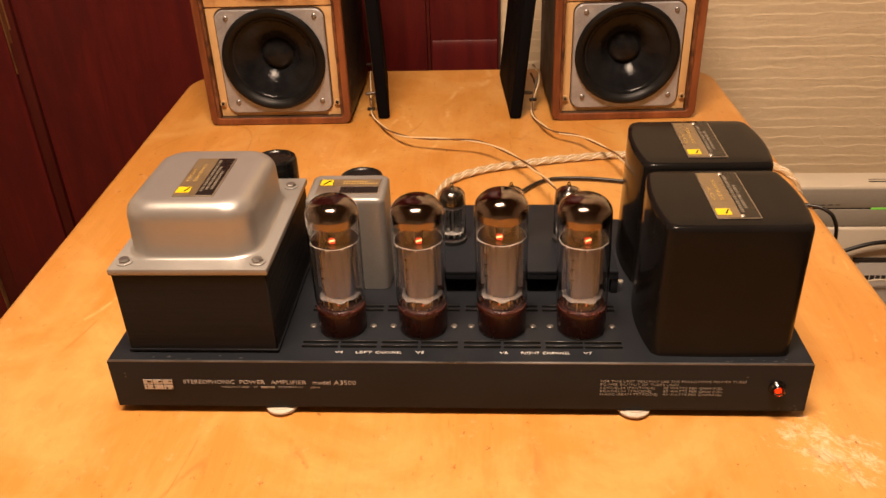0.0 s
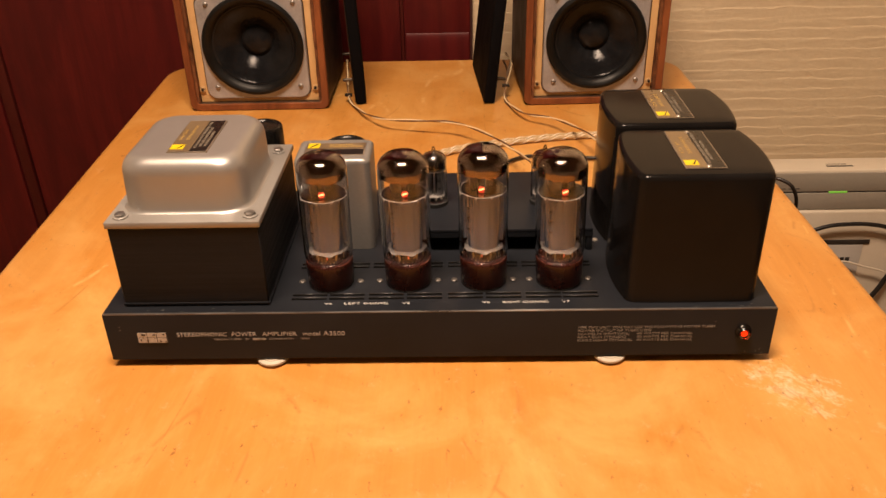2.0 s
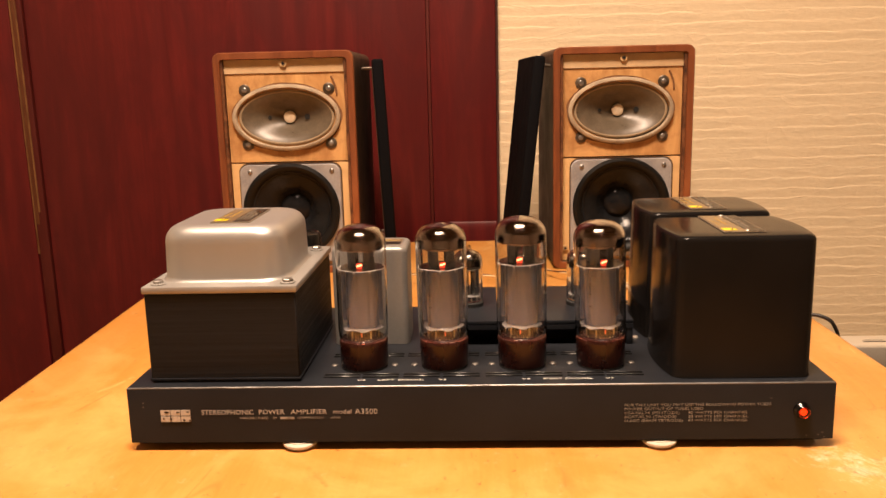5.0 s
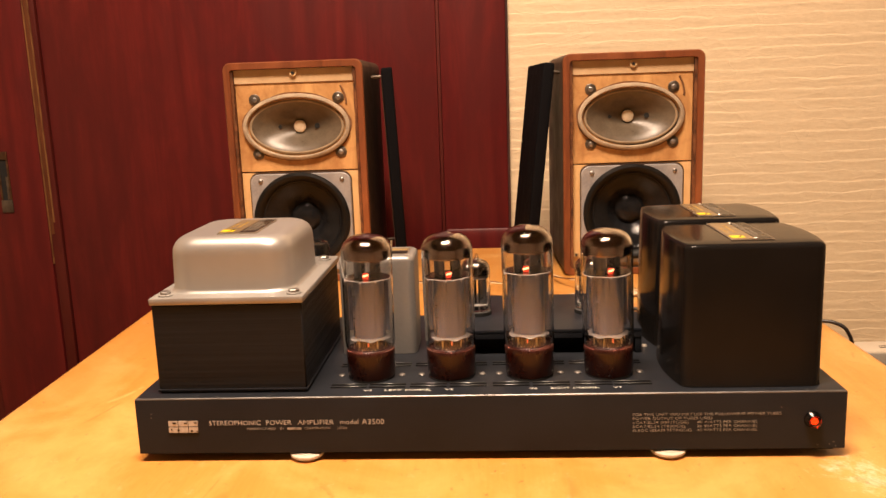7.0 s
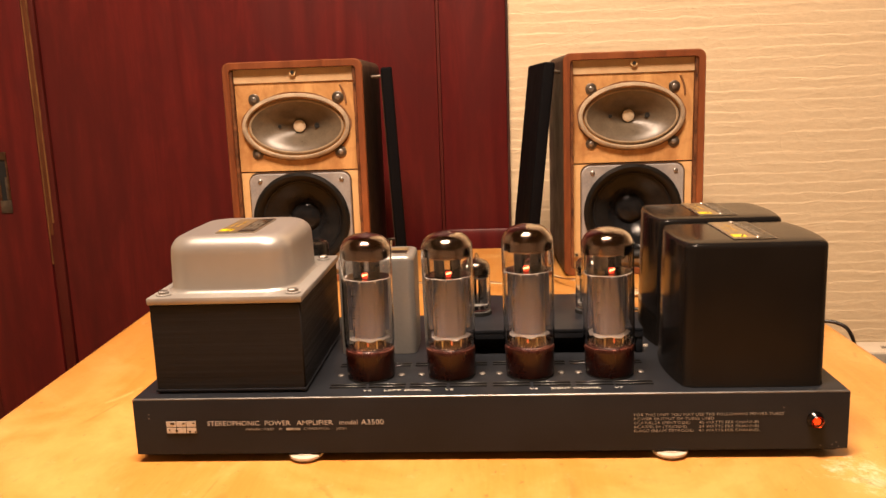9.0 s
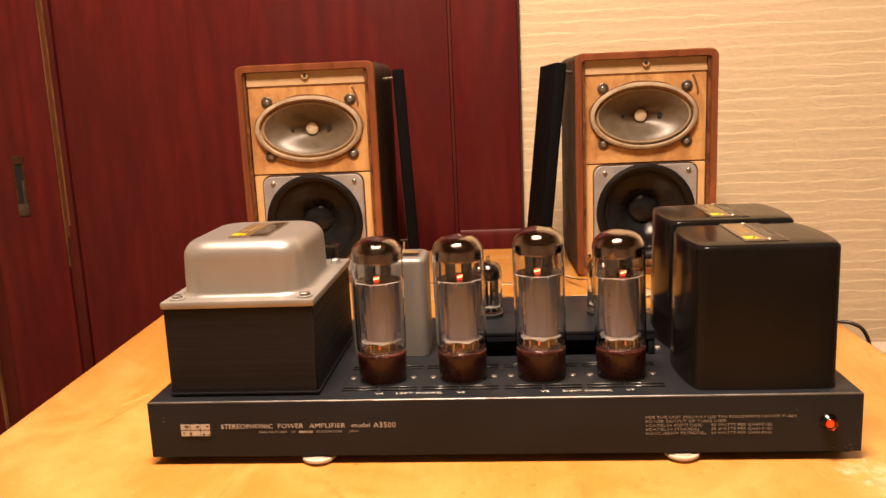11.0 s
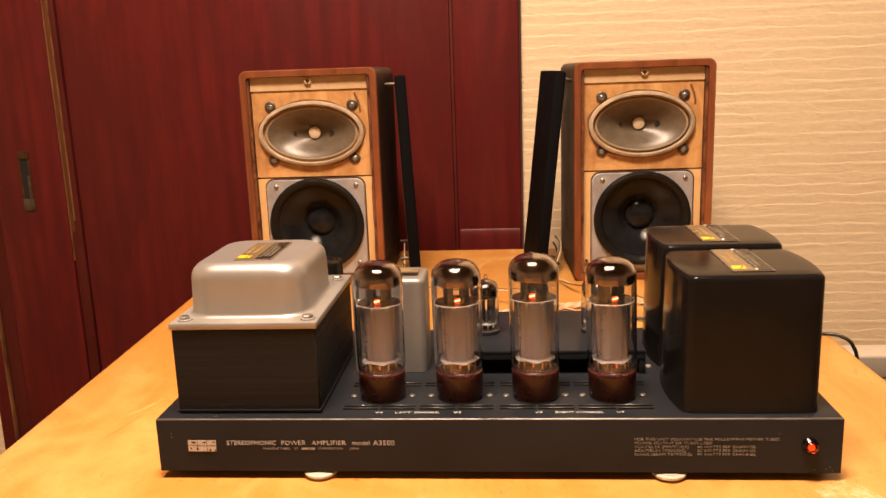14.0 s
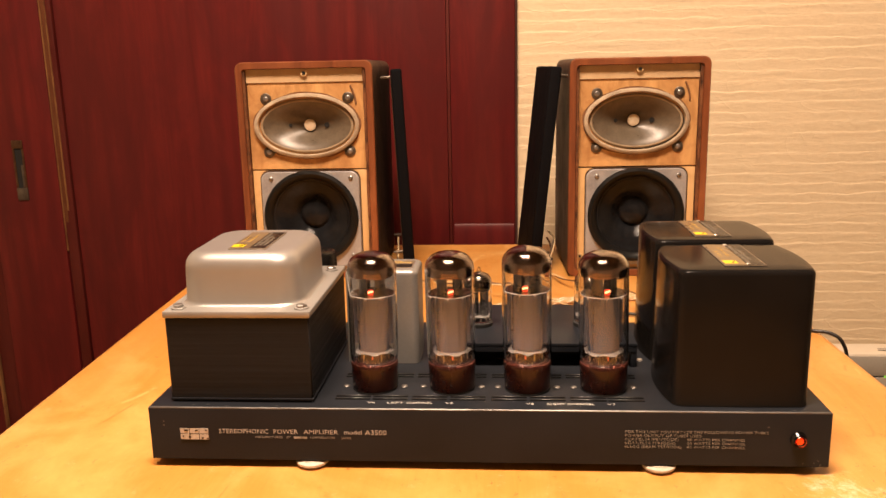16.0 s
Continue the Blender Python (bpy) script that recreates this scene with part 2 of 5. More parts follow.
def getter_mirror():
    """The silvery getter film inside a tube's top, brown and thin towards its lower rim."""
    m, nt, s = nodes_of("getter_mirror_film")
    v = coords(nt)
    sep = nt.nodes.new("ShaderNodeSeparateXYZ")
    nt.links.new(v, sep.inputs[0])
    n = noise_of(nt, v, 90, 3)
    add = nt.nodes.new("ShaderNodeMath")
    add.operation, add.inputs[1].default_value = "MULTIPLY_ADD", 0.006
    nt.links.new(n, add.inputs[0])
    nt.links.new(sep.outputs["Z"], add.inputs[2])
    span = nt.nodes.new("ShaderNodeMapRange")
    span.inputs["From Min"].default_value, span.inputs["From Max"].default_value = 0.0842, 0.0864
    nt.links.new(add.outputs[0], span.inputs["Value"])
    nt.links.new(ramp(nt, span.outputs[0], [(0.0, (0.26, 0.12, 0.05)), (0.6, (0.25, 0.155, 0.11)), (1.0, (0.205, 0.150, 0.128))]), s.inputs["Base Color"])
    nt.links.new(ramp(nt, span.outputs[0], [(0.0, (0.0,) * 3), (0.3, (0.10,) * 3), (0.6, (0.97,) * 3), (1.0, (1.0,) * 3)]), s.inputs["Alpha"])
    s.inputs["Metallic"].default_value = 1.0
    s.inputs["Roughness"].default_value = 0.07
    return m


def glow(name, color, strength):
    m, nt, s = nodes_of(name)
    s.inputs["Base Color"].default_value = (*color, 1)
    s.inputs["Emission Color"].default_value = (*color, 1)
    s.inputs["Emission Strength"].default_value = strength
    return m


TABLE_WOOD = wood_table()
DOOR_WOOD = wood_red()
PAPER = wallpaper()
WORN_EDGE = surface("worn_door_edge", (0.050, 0.009, 0.006), (0.30, 0.150, 0.055), 0.5, scale=22, stretch=(1, 1, 0.35), fine=110, bump=0.2, spec=0.3)
DARK_FRAME = surface("dark_door_frame", (0.035, 0.012, 0.010), (0.06, 0.02, 0.016), 0.5, scale=20, stretch=(1, 1, 0.1))
BRASS = surface("aged_brass", (0.05, 0.026, 0.016), (0.15, 0.085, 0.045), 0.45, 0.8, scale=80)
SIDE_WALL = surface("side_wall_paper", (0.52, 0.42, 0.29), (0.60, 0.49, 0.35), 0.85, scale=5, stretch=(1, 1, 3), fine=120)
PLASTER = wood("dark_ceiling_boards", (0.16, 0.11, 0.065), (0.22, 0.155, 0.095), (0.28, 0.20, 0.125), (0.5, 8, 1), 0.6, 9)
FLOOR_MAT = wood("floor_boards", (0.16, 0.08, 0.03), (0.22, 0.11, 0.045), (0.28, 0.15, 0.06), (8, 0.6, 1), 0.4, 9)
CHASSIS = surface("blue_black_chassis_enamel", (0.0108, 0.0124, 0.0160), (0.0170, 0.0194, 0.0244), 0.36, scale=18, fine=900, bump=0.12, depth=0.0002, rough_var=0.06, spec=0.16)
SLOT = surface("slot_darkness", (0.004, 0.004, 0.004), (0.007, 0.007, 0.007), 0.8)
GLOSS_BLACK = surface("gloss_black_lacquer", (0.006, 0.0053, 0.0050), (0.010, 0.0088, 0.0082), 0.17, scale=9, fine=60, bump=0.02, depth=0.0004, rough_var=0.05, spec=0.11)
LAMINATION = surface("black_core_lamination", (0.006, 0.0062, 0.0072), (0.017, 0.0172, 0.019), 0.55, scale=60, stretch=(0.08, 0.08, 9), fine=500, bump=0.5, depth=0.0004, spec=0.14)
SILVER = surface("silver_hammer_paint", (0.41, 0.400, 0.385), (0.46, 0.448, 0.430), 0.37, 0.70, scale=16, fine=60, bump=0, rough_var=0.0)
PLATE_STEEL = surface("silver_plate_edge", (0.255, 0.246, 0.232), (0.32, 0.309, 0.290), 0.42, 0.35, scale=20, fine=900, bump=0.05, depth=0.0002)
SCREW = surface("screw_steel", (0.50, 0.46, 0.40), (0.66, 0.61, 0.54), 0.42, 0.8, scale=150)
CAP_BLACK = surface("black_capacitor_sleeve", (0.004, 0.004, 0.004), (0.007, 0.007, 0.007), 0.25, scale=30, spec=0.35)
LABEL_BLACK = surface("label_black", (0.006, 0.0055, 0.005), (0.010, 0.009, 0.008), 0.3, 0.0, scale=60)
LABEL_BRONZE = surface("label_bronze", (0.20, 0.145, 0.08), (0.27, 0.20, 0.115), 0.35, 0.5, scale=60)
LABEL_RIM = surface("label_silver_rim", (0.33, 0.28, 0.22), (0.42, 0.36, 0.29), 0.35, 0.8, scale=60)
GOLD_INK = surface("gold_ink", (0.46, 0.30, 0.08), (0.54, 0.37, 0.11), 0.5, 0.2)
YELLOW = surface("yellow_enamel", (0.62, 0.46, 0.008), (0.70, 0.53, 0.012), 0.4, scale=90)
WHITE_INK = surface("white_ink", (0.36, 0.35, 0.33), (0.56, 0.545, 0.52), 0.6, scale=600)
FAINT_INK = surface("rubbed_white_ink", (0.10, 0.096, 0.09), (0.36, 0.345, 0.31), 0.6, scale=300)
CREAM_FOOT = surface("cream_felt_foot", (0.40, 0.35, 0.27), (0.60, 0.54, 0.45), 0.8, scale=120)
GLASS = glass_real("tube_glass", (0.975, 0.975, 0.975))
MICA_CLEAR = glass_thin("clear_mica", (0.36, 0.32, 0.28), 0.2)
DARK_MIRROR = surface("dark_getter_film", (0.10, 0.085, 0.075), (0.17, 0.15, 0.135), 0.12, 1.0, scale=60)
GETTER = getter_mirror()
BASE_BROWN = surface("brown_phenolic_base", (0.017, 0.0040, 0.0026), (0.031, 0.0078, 0.0046), 0.29, scale=50, fine=300, bump=0.05, depth=0.0002, spec=0.4)
ANODE = surface("grey_anode_plate", (0.050, 0.066, 0.104), (0.094, 0.118, 0.176), 0.32, 0.22, scale=75, stretch=(1, 1, 0.12), fine=190, bump=0.10, depth=0.0006, rough_var=0.10)
MICA_LOW = surface("dull_mica_disc", (0.10, 0.095, 0.09), (0.30, 0.285, 0.275), 0.5, scale=300, fine=900, bump=0.5, depth=0.0005)
DIM_INK = surface("dim_print", (0.07, 0.06, 0.045), (0.20, 0.17, 0.13), 0.5, scale=400)
BRIGHT_INK = surface("bright_white_ink", (0.62, 0.60, 0.57), (0.82, 0.80, 0.77), 0.5, scale=600)
BAND = surface("rubbed_brown_band", (0.060, 0.011, 0.006), (0.15, 0.055, 0.020), 0.5, scale=18, stretch=(1, 1, 0.25), fine=120, bump=0.2, spec=0.3)
GLUE = surface("brown_glue", (0.10, 0.042, 0.016), (0.22, 0.10, 0.04), 0.6, scale=150, fine=500)
SOCKET_PALE = surface("pale_wood_socket", (0.42, 0.27, 0.12), (0.58, 0.41, 0.22), 0.6, scale=300)
MICA = surface("mica_disc", (0.22, 0.205, 0.20), (0.50, 0.475, 0.46), 0.6, scale=300, fine=900, bump=0.5, depth=0.0005)
MICA_PALE = surface("crumbled_mica", (0.055, 0.050, 0.050), (0.17, 0.155, 0.150), 0.6, scale=260, fine=900, bump=0.7, depth=0.0006)
CHOKE_PAINT = surface("matt_silver_paint", (0.235, 0.228, 0.217), (0.29, 0.282, 0.27), 0.42, 0.45, scale=20, fine=400, bump=0.05, depth=0.0002)
SOCKET_SCREW = surface("dull_socket_screw", (0.10, 0.092, 0.085), (0.19, 0.178, 0.165), 0.48, 0.6, scale=200)
FELT_RING = surface("tan_cone_ring", (0.20, 0.145, 0.085), (0.34, 0.255, 0.16), 0.7, scale=90, fine=500, bump=0.3)
FILAMENT = glow("heater_glow", (1.0, 0.30, 0.12), 5.5)
# lamp highlight on chassis and slot edges, put into a paler metal colour
EDGE_SHEEN = surface("bright_edge_sheen", (0.06, 0.059, 0.058), (0.24, 0.235, 0.23), 0.34, 0.9, scale=90, stretch=(0.15, 1, 1))
STEM = surface("mottled_stem_glass", (0.022, 0.007, 0.005), (0.11, 0.045, 0.032), 0.45, 0.0, scale=420, fine=900, bump=0.6, depth=0.0008, spec=0.2)
BOLT_GREY = surface("dull_bolt_steel", (0.20, 0.19, 0.18), (0.36, 0.34, 0.32), 0.38, 0.8, scale=180)
FILAMENT_HALO = glow("heater_red_end", (1.0, 0.06, 0.02), 0.8)
FILAMENT_LOW = glow("heater_glow_low", (1.0, 0.22, 0.10), 0.1)
FAINT_EDGE = surface("faintly_worn_door_edge", (0.055, 0.006, 0.0055), (0.090, 0.013, 0.009), 0.5, scale=15, stretch=(1, 1, 0.3), fine=90, bump=0.2, spec=0.3)
INNER_METAL = surface("bright_inner_metal", (0.035, 0.038, 0.045), (0.10, 0.105, 0.12), 0.30, 0.8, scale=60)
CHIP = surface("bare_paint_chip", (0.04, 0.04, 0.04), (0.11, 0.11, 0.105), 0.6, scale=300)
STRIP_WOOD = surface("brown_door_edge", (0.050, 0.0052, 0.0045), (0.080, 0.0100, 0.0065), 0.5, scale=15, stretch=(1, 1, 0.3), fine=90, bump=0.2, spec=0.3)
SMALL_ANODE = surface("dark_small_anode", (0.22, 0.215, 0.21), (0.34, 0.33, 0.32), 0.22, 0.9, scale=80)
CLAMP = surface("dark_clamp_steel", (0.07, 0.055, 0.042), (0.14, 0.115, 0.09), 0.4, 0.7, scale=90)
WIRE_METAL = surface("tube_wire", (0.30, 0.22, 0.16), (0.45, 0.36, 0.28), 0.35, 0.9)
CHROME = surface("polished_chrome", (0.20, 0.195, 0.19), (0.30, 0.295, 0.29), 0.09, 1.0, scale=200, bump=0.02, rough_var=0.05)
LENS_RED = glass_thin("pilot_lens", (0.78, 0.15, 0.06), 0.06)
BULB = glow("pilot_bulb", (1.0, 0.16, 0.035), 3.2)
WALNUT = wood("walnut_veneer", (0.085, 0.022, 0.008), (0.175, 0.052, 0.018), (0.25, 0.082, 0.029), (1, 1, 0.12), 0.4, 40)
# walnut darkened well below the front edge, side shade included in the colour
WALNUT_SIDE = wood("shaded_cabinet_side", (0.030, 0.016, 0.009), (0.050, 0.027, 0.015), (0.068, 0.038, 0.021), (1, 0.5, 0.08), 0.5, 40)
RAW_EDGE = surface("torn_cabinet_rebate", (0.014, 0.006, 0.004), (0.22, 0.088, 0.036), 0.85, scale=75, stretch=(1, 1, 0.7), fine=260, bump=0.7, depth=0.002, spec=0.2)
PLY = wood("birch_baffle", (0.30, 0.135, 0.042), (0.51, 0.285, 0.108), (0.62, 0.375, 0.155), (1, 1, 0.3), 0.55, 34, 0.12, 0.9)
PLY_STRIP = wood("pale_baffle_strip", (0.48, 0.28, 0.11), (0.57, 0.355, 0.15), (0.66, 0.44, 0.21), (1, 1, 0.1), 0.6, 30, 0.1, 0.6)
GREY_STRIP = surface("greyed_top_rail", (0.42, 0.28, 0.15), (0.52, 0.37, 0.21), 0.6, scale=40)
FRAME_GREY = surface("grey_driver_frame", (0.27, 0.268, 0.28), (0.43, 0.428, 0.44), 0.42, 0.30, scale=55, fine=500)
RUBBER = surface("black_rubber_surround", (0.0035, 0.0034, 0.0033), (0.007, 0.0067, 0.0064), 0.45, scale=50, spec=0.22)
CONE = surface("coated_black_cone", (0.005, 0.0053, 0.0062), (0.012, 0.0126, 0.0142), 0.12, scale=60, fine=300, bump=0.45, depth=0.0008, rough_var=0.05, spec=0.15)
GASKET = surface("felt_gasket", (0.22, 0.168, 0.115), (0.45, 0.36, 0.25), 0.85, scale=60, fine=500, bump=0.4, depth=0.0006)
PAPER_CONE = surface("tweeter_paper_cone", (0.070, 0.054, 0.036), (0.125, 0.097, 0.067), 0.34, scale=60, stretch=(1, 1, 1), fine=350, bump=0.2, depth=0.0005, rough_var=0.07, spec=0.4)
PAPER_CAP = surface("cream_dust_cap", (0.70, 0.60, 0.44), (0.80, 0.71, 0.55), 0.7, scale=200)
GRILLE_CLOTH = surface("black_grille_cloth", (0.0025, 0.0025, 0.0034), (0.005, 0.0048, 0.0058), 0.8, scale=30, fine=1200, bump=0.5, depth=0.0006, spec=0.06)
WIRE_WHITE = surface("white_wire", (0.60, 0.45, 0.25), (0.74, 0.59, 0.37), 0.5, scale=300)
WIRE_BROWN = surface("brown_wire", (0.10, 0.045, 0.018), (0.17, 0.08, 0.035), 0.5, scale=300)
CLEAR_PVC = surface("clear_braided_cable", (0.44, 0.31, 0.16), (0.56, 0.42, 0.25), 0.28, scale=300, coat=0.5)
BRAID = surface("silver_braid", (0.74, 0.64, 0.49), (0.86, 0.77, 0.62), 0.32, 0.35, scale=600)
CABLE_BLACK = surface("black_cable", (0.008, 0.007, 0.006), (0.014, 0.012, 0.011), 0.4, scale=200)
CREAM = surface("cream_plastic", (0.53, 0.47, 0.37), (0.60, 0.54, 0.44), 0.5, scale=10)
GREY_PLASTIC = surface("grey_plastic", (0.26, 0.24, 0.20), (0.31, 0.29, 0.245), 0.45, scale=10)
GREY_PANEL = surface("pale_grey_panel", (0.40, 0.38, 0.35), (0.46, 0.44, 0.41), 0.45, scale=10)
DARK_PLASTIC = surface("dark_plastic", (0.02, 0.018, 0.016), (0.035, 0.03, 0.027), 0.5, scale=20)
LED_GREEN = glow("green_led", (0.25, 0.8, 0.10), 0.14)
LAMP_WHITE = surface("lamp_diffuser", (0.75, 0.73, 0.70), (0.8, 0.78, 0.75), 0.5, emit=((1.0, 0.83, 0.60), 4.0))


# ---- mesh helpers ----
ORIGIN = {}


def finish(bm, angle=38):
    bmesh.ops.recalc_face_normals(bm, faces=bm.faces)
    for f in bm.faces:
        f.smooth = True
    for e in bm.edges:
        if len(e.link_faces) == 2 and e.calc_face_angle(0) > radians(angle):
            e.smooth = False


def thing(name, at, label, category, group="", kind=""):
    ob = new(name)
    ob.location = at
    ob.empty_display_size = 0.02
    ORIGIN[ob.name] = Vector(at)
    return tagged(ob, label, category, group, kind)


def part(name, bm, material, parent=None, label="", angle=38):
    """Links a bmesh, built in world places, as one mesh object under a thing or a part."""
    finish(bm, angle)
    o = ORIGIN.get(parent.name, Vector()) if parent else Vector()
    bmesh.ops.translate(bm, verts=bm.verts, vec=-o)
    me = bpy.data.meshes.new(name)
    bm.to_mesh(me)
    bm.free()
    me.materials.append(material)
    ob = new(name, me)
    if parent:
        ob.parent = parent
        ORIGIN[ob.name] = o
    if label:
        ob["label"] = label
    return ob


def structure(name, bm, material, label, category=""):
    return tagged(part(name, bm, material), label, category or name.split("_")[0], "", "structure")


def add_box(bm, x0, x1, y0, y1, z0, z1, bevel=0.0, seg=2):
    m = Matrix.LocRotScale(((x0 + x1) / 2, (y0 + y1) / 2, (z0 + z1) / 2), None, (x1 - x0, y1 - y0, z1 - z0))
    made = bmesh.ops.create_cube(bm, size=1, matrix=m)["verts"]
    if bevel:
        edges = list({e for v in made for e in v.link_edges})
        bmesh.ops.bevel(bm, geom=edges, offset=bevel, segments=seg, profile=0.5, affect="EDGES", clamp_overlap=True)
    return bm


def box(*a, **k):
    return add_box(bmesh.new(), *a, **k)


def loft(bm, rings, cap_first=True, cap_last=True, closed=False):
    """Bridges rings of equal length with quads; caps the ends."""
    loops = [[bm.verts.new(p) for p in r] for r in rings]
    n = len(loops[0])
    pairs = list(zip(loops, loops[1:])) + ([(loops[-1], loops[0])] if closed else [])
    for a, b in pairs:
        for i in range(n):
            bm.faces.new((a[i], a[(i + 1) % n], b[(i + 1) % n], b[i]))
    if cap_first and not closed:
        bm.faces.new(loops[0][::-1])
    if cap_last and not closed:
        bm.faces.new(loops[-1])
    return bm


def circle(cx, cy, z, r, n=32, ry=None):
    ry = r if ry is None else ry
    return [(cx + r * math.cos(2 * math.pi * i / n), cy + ry * math.sin(2 * math.pi * i / n), z) for i in range(n)]


def lathe(cx, cy, profile, n=32, cap_first=True, cap_last=True, bm=None):
    """Turns a profile of (radius, z) about the upright axis at (cx, cy)."""
    return loft(bm or bmesh.new(), [circle(cx, cy, z, max(r, 1e-5), n) for r, z in profile], cap_first, cap_last)


def facing(bm, at, turn=(0, 0, 0)):
    """Turns a mesh built about the z axis to stand out of a wall that faces -y, at a place."""
    m = Matrix.Translation(at) @ Euler(turn).to_matrix().to_4x4() @ Euler((radians(90), 0, 0)).to_matrix().to_4x4()
    bmesh.ops.transform(bm, matrix=m, verts=bm.verts)
    return bm


def rounded(x0, x1, y0, y1, r, n=5, bulge=0.0, bulge_y=0.0):
    """Outline of a rectangle with round corners; its sides may swell outwards by bulge (left, right) and bulge_y (front, back)."""
    cx, cy, hx, hy = (x0 + x1) / 2, (y0 + y1) / 2, (x1 - x0) / 2, (y1 - y0) / 2
    pts = []
    for k, (sx, sy) in enumerate(((1, 1), (-1, 1), (-1, -1), (1, -1))):
        for i in range(n + 1):
            a = math.pi / 2 * (k + i / n)
            pts.append((sx * (hx - r) + r * math.cos(a), sy * (hy - r) + r * math.sin(a)))
        nx, ny = ((-1, 1), (-1, -1), (1, -1), (1, 1))[k]
        start, end = pts[-1], (nx * (hx - r), ny * hy) if k in (0, 2) else (nx * hx, ny * (hy - r))
        for i in range(1, 9):
            f = i / 9
            pts.append((start[0] + (end[0] - start[0]) * f, start[1] + (end[1] - start[1]) * f))
    out = []
    for x, y in pts:
        ex, ey = 1 - (y / hy) ** 2, 1 - (x / hx) ** 2
        out.append((cx + x + math.copysign(bulge * max(ex, 0), x) * abs(x / hx), cy + y + math.copysign(bulge_y * max(ey, 0), y) * abs(y / hy)))
    return out


def scaled(outline, inset, z):
    """The outline drawn in by a fixed distance, at height z."""
    cx = (min(p[0] for p in outline) + max(p[0] for p in outline)) / 2
    cy = (min(p[1] for p in outline) + max(p[1] for p in outline)) / 2
    hx = (max(p[0] for p in outline) - min(p[0] for p in outline)) / 2
    hy = (max(p[1] for p in outline) - min(p[1] for p in outline)) / 2
    return [(cx + (x - cx) * (hx - inset) / hx, cy + (y - cy) * (hy - inset) / hy, z) for x, y in outline]


def spline(points, step=8):
    """A smooth line through the points."""
    p = [Vector(q) for q in points]
    p = [2 * p[0] - p[1]] + p + [2 * p[-1] - p[-2]]
    out = []
    for a, b, c, d in zip(p, p[1:], p[2:], p[3:]):
        for i in range(step):
            t = i / step
            out.append(0.5 * (2 * b + (c - a) * t + (2 * a - 5 * b + 4 * c - d) * t * t + (3 * b - a - 3 * c + d) * t ** 3))
    out.append(p[-2])
    return out


def sweep(path, r, n=8, bm=None):
    rings = []
    for i, q in enumerate(path):
        way = (path[min(i + 1, len(path) - 1)] - path[max(i - 1, 0)]).normalized()
        side = way.cross(Vector((0, 0, 1)))
        side = side.normalized() if side.length > 0.05 else way.cross(Vector((0, 1, 0))).normalized()
        up = side.cross(way)
        rings.append([q + side * (r * math.cos(2 * math.pi * k / n)) + up * (r * math.sin(2 * math.pi * k / n)) for k in range(n)])
    return loft(bm or bmesh.new(), rings)


def twisted(path, r, pitch, phase):
    """A strand that winds about the path."""
    out, run = [], 0.0
    for i, q in enumerate(path):
        if i:
            run += (q - path[i - 1]).length
        way = (path[min(i + 1, len(path) - 1)] - path[max(i - 1, 0)]).normalized()
        side = way.cross(Vector((0, 0, 1))).normalized()
        up = side.cross(way)
        a = phase + 2 * math.pi * run / pitch
        out.append(q + side * (r * math.cos(a)) + up * (r * math.sin(a)))
    return out


def lettering(name, text, size, place, turn, material, parent, width=None, align="LEFT", depth=0.00012, label=""):
    """Raised print in the built-in font, as a mesh; width squeezes or stretches the line to that length."""
    c = bpy.data.curves.new(name, "FONT")
    c.body, c.size, c.extrude, c.align_x, c.align_y, c.resolution_u, c.offset = text, size, depth, align, "CENTER", 2, -size * 0.013
    tmp = new(name + "_tmp", c)
    dg = bpy.context.evaluated_depsgraph_get()
    me = bpy.data.meshes.new_from_object(tmp.evaluated_get(dg))
    bpy.data.objects.remove(tmp)
    bm = bmesh.new()
    bm.from_mesh(me)
    bpy.data.meshes.remove(me)
    if width and bm.verts:
        span = max(v.co.x for v in bm.verts) - min(v.co.x for v in bm.verts)
        bmesh.ops.scale(bm, vec=(width / span, 1, 1), verts=bm.verts)
    m = Matrix.Translation(place) @ Euler([radians(a) for a in turn]).to_matrix().to_4x4()
    bmesh.ops.transform(bm, matrix=m, verts=bm.verts)
    return part(name, bm, material, parent, label)


# ---- the room ----
X0, X1, Y0, H = -1.75, 1.95, -2.3, 2.40
EDGE = 0.040      # where the doors end and the papered wall begins
structure("floor", box(X0, X1, Y0, 1.0, -0.05, 0.0), FLOOR_MAT, "brown wooden floor boards under the table")
structure("ceiling", box(X0, X1, Y0, 1.0, H, H + 0.06), PLASTER, "brown wooden ceiling boards above the table")
structure("wall_back", box(EDGE, X1, WALL, WALL + 0.10, 0.0, H), PAPER, "beige wallpaper with crinkled horizontal ridges", "wall")
structure("wall_left", box(X0 - 0.1, X0, Y0, 1.0, 0.0, H), SIDE_WALL, "plain beige papered side wall", "wall")
structure("wall_right", box(X1, X1 + 0.1, Y0, 1.0, 0.0, H), SIDE_WALL, "plain beige papered side wall", "wall")
structure("wall_front", box(X0, X1, Y0 - 0.1, Y0, 0.0, H), SIDE_WALL, "plain beige papered wall opposite the doors", "wall")
structure("wall_behind_doors", box(X0, EDGE - 0.002, WALL + 0.055, WALL + 0.10, 0.0, H), DARK_FRAME, "dark recess behind the red doors", "wall")


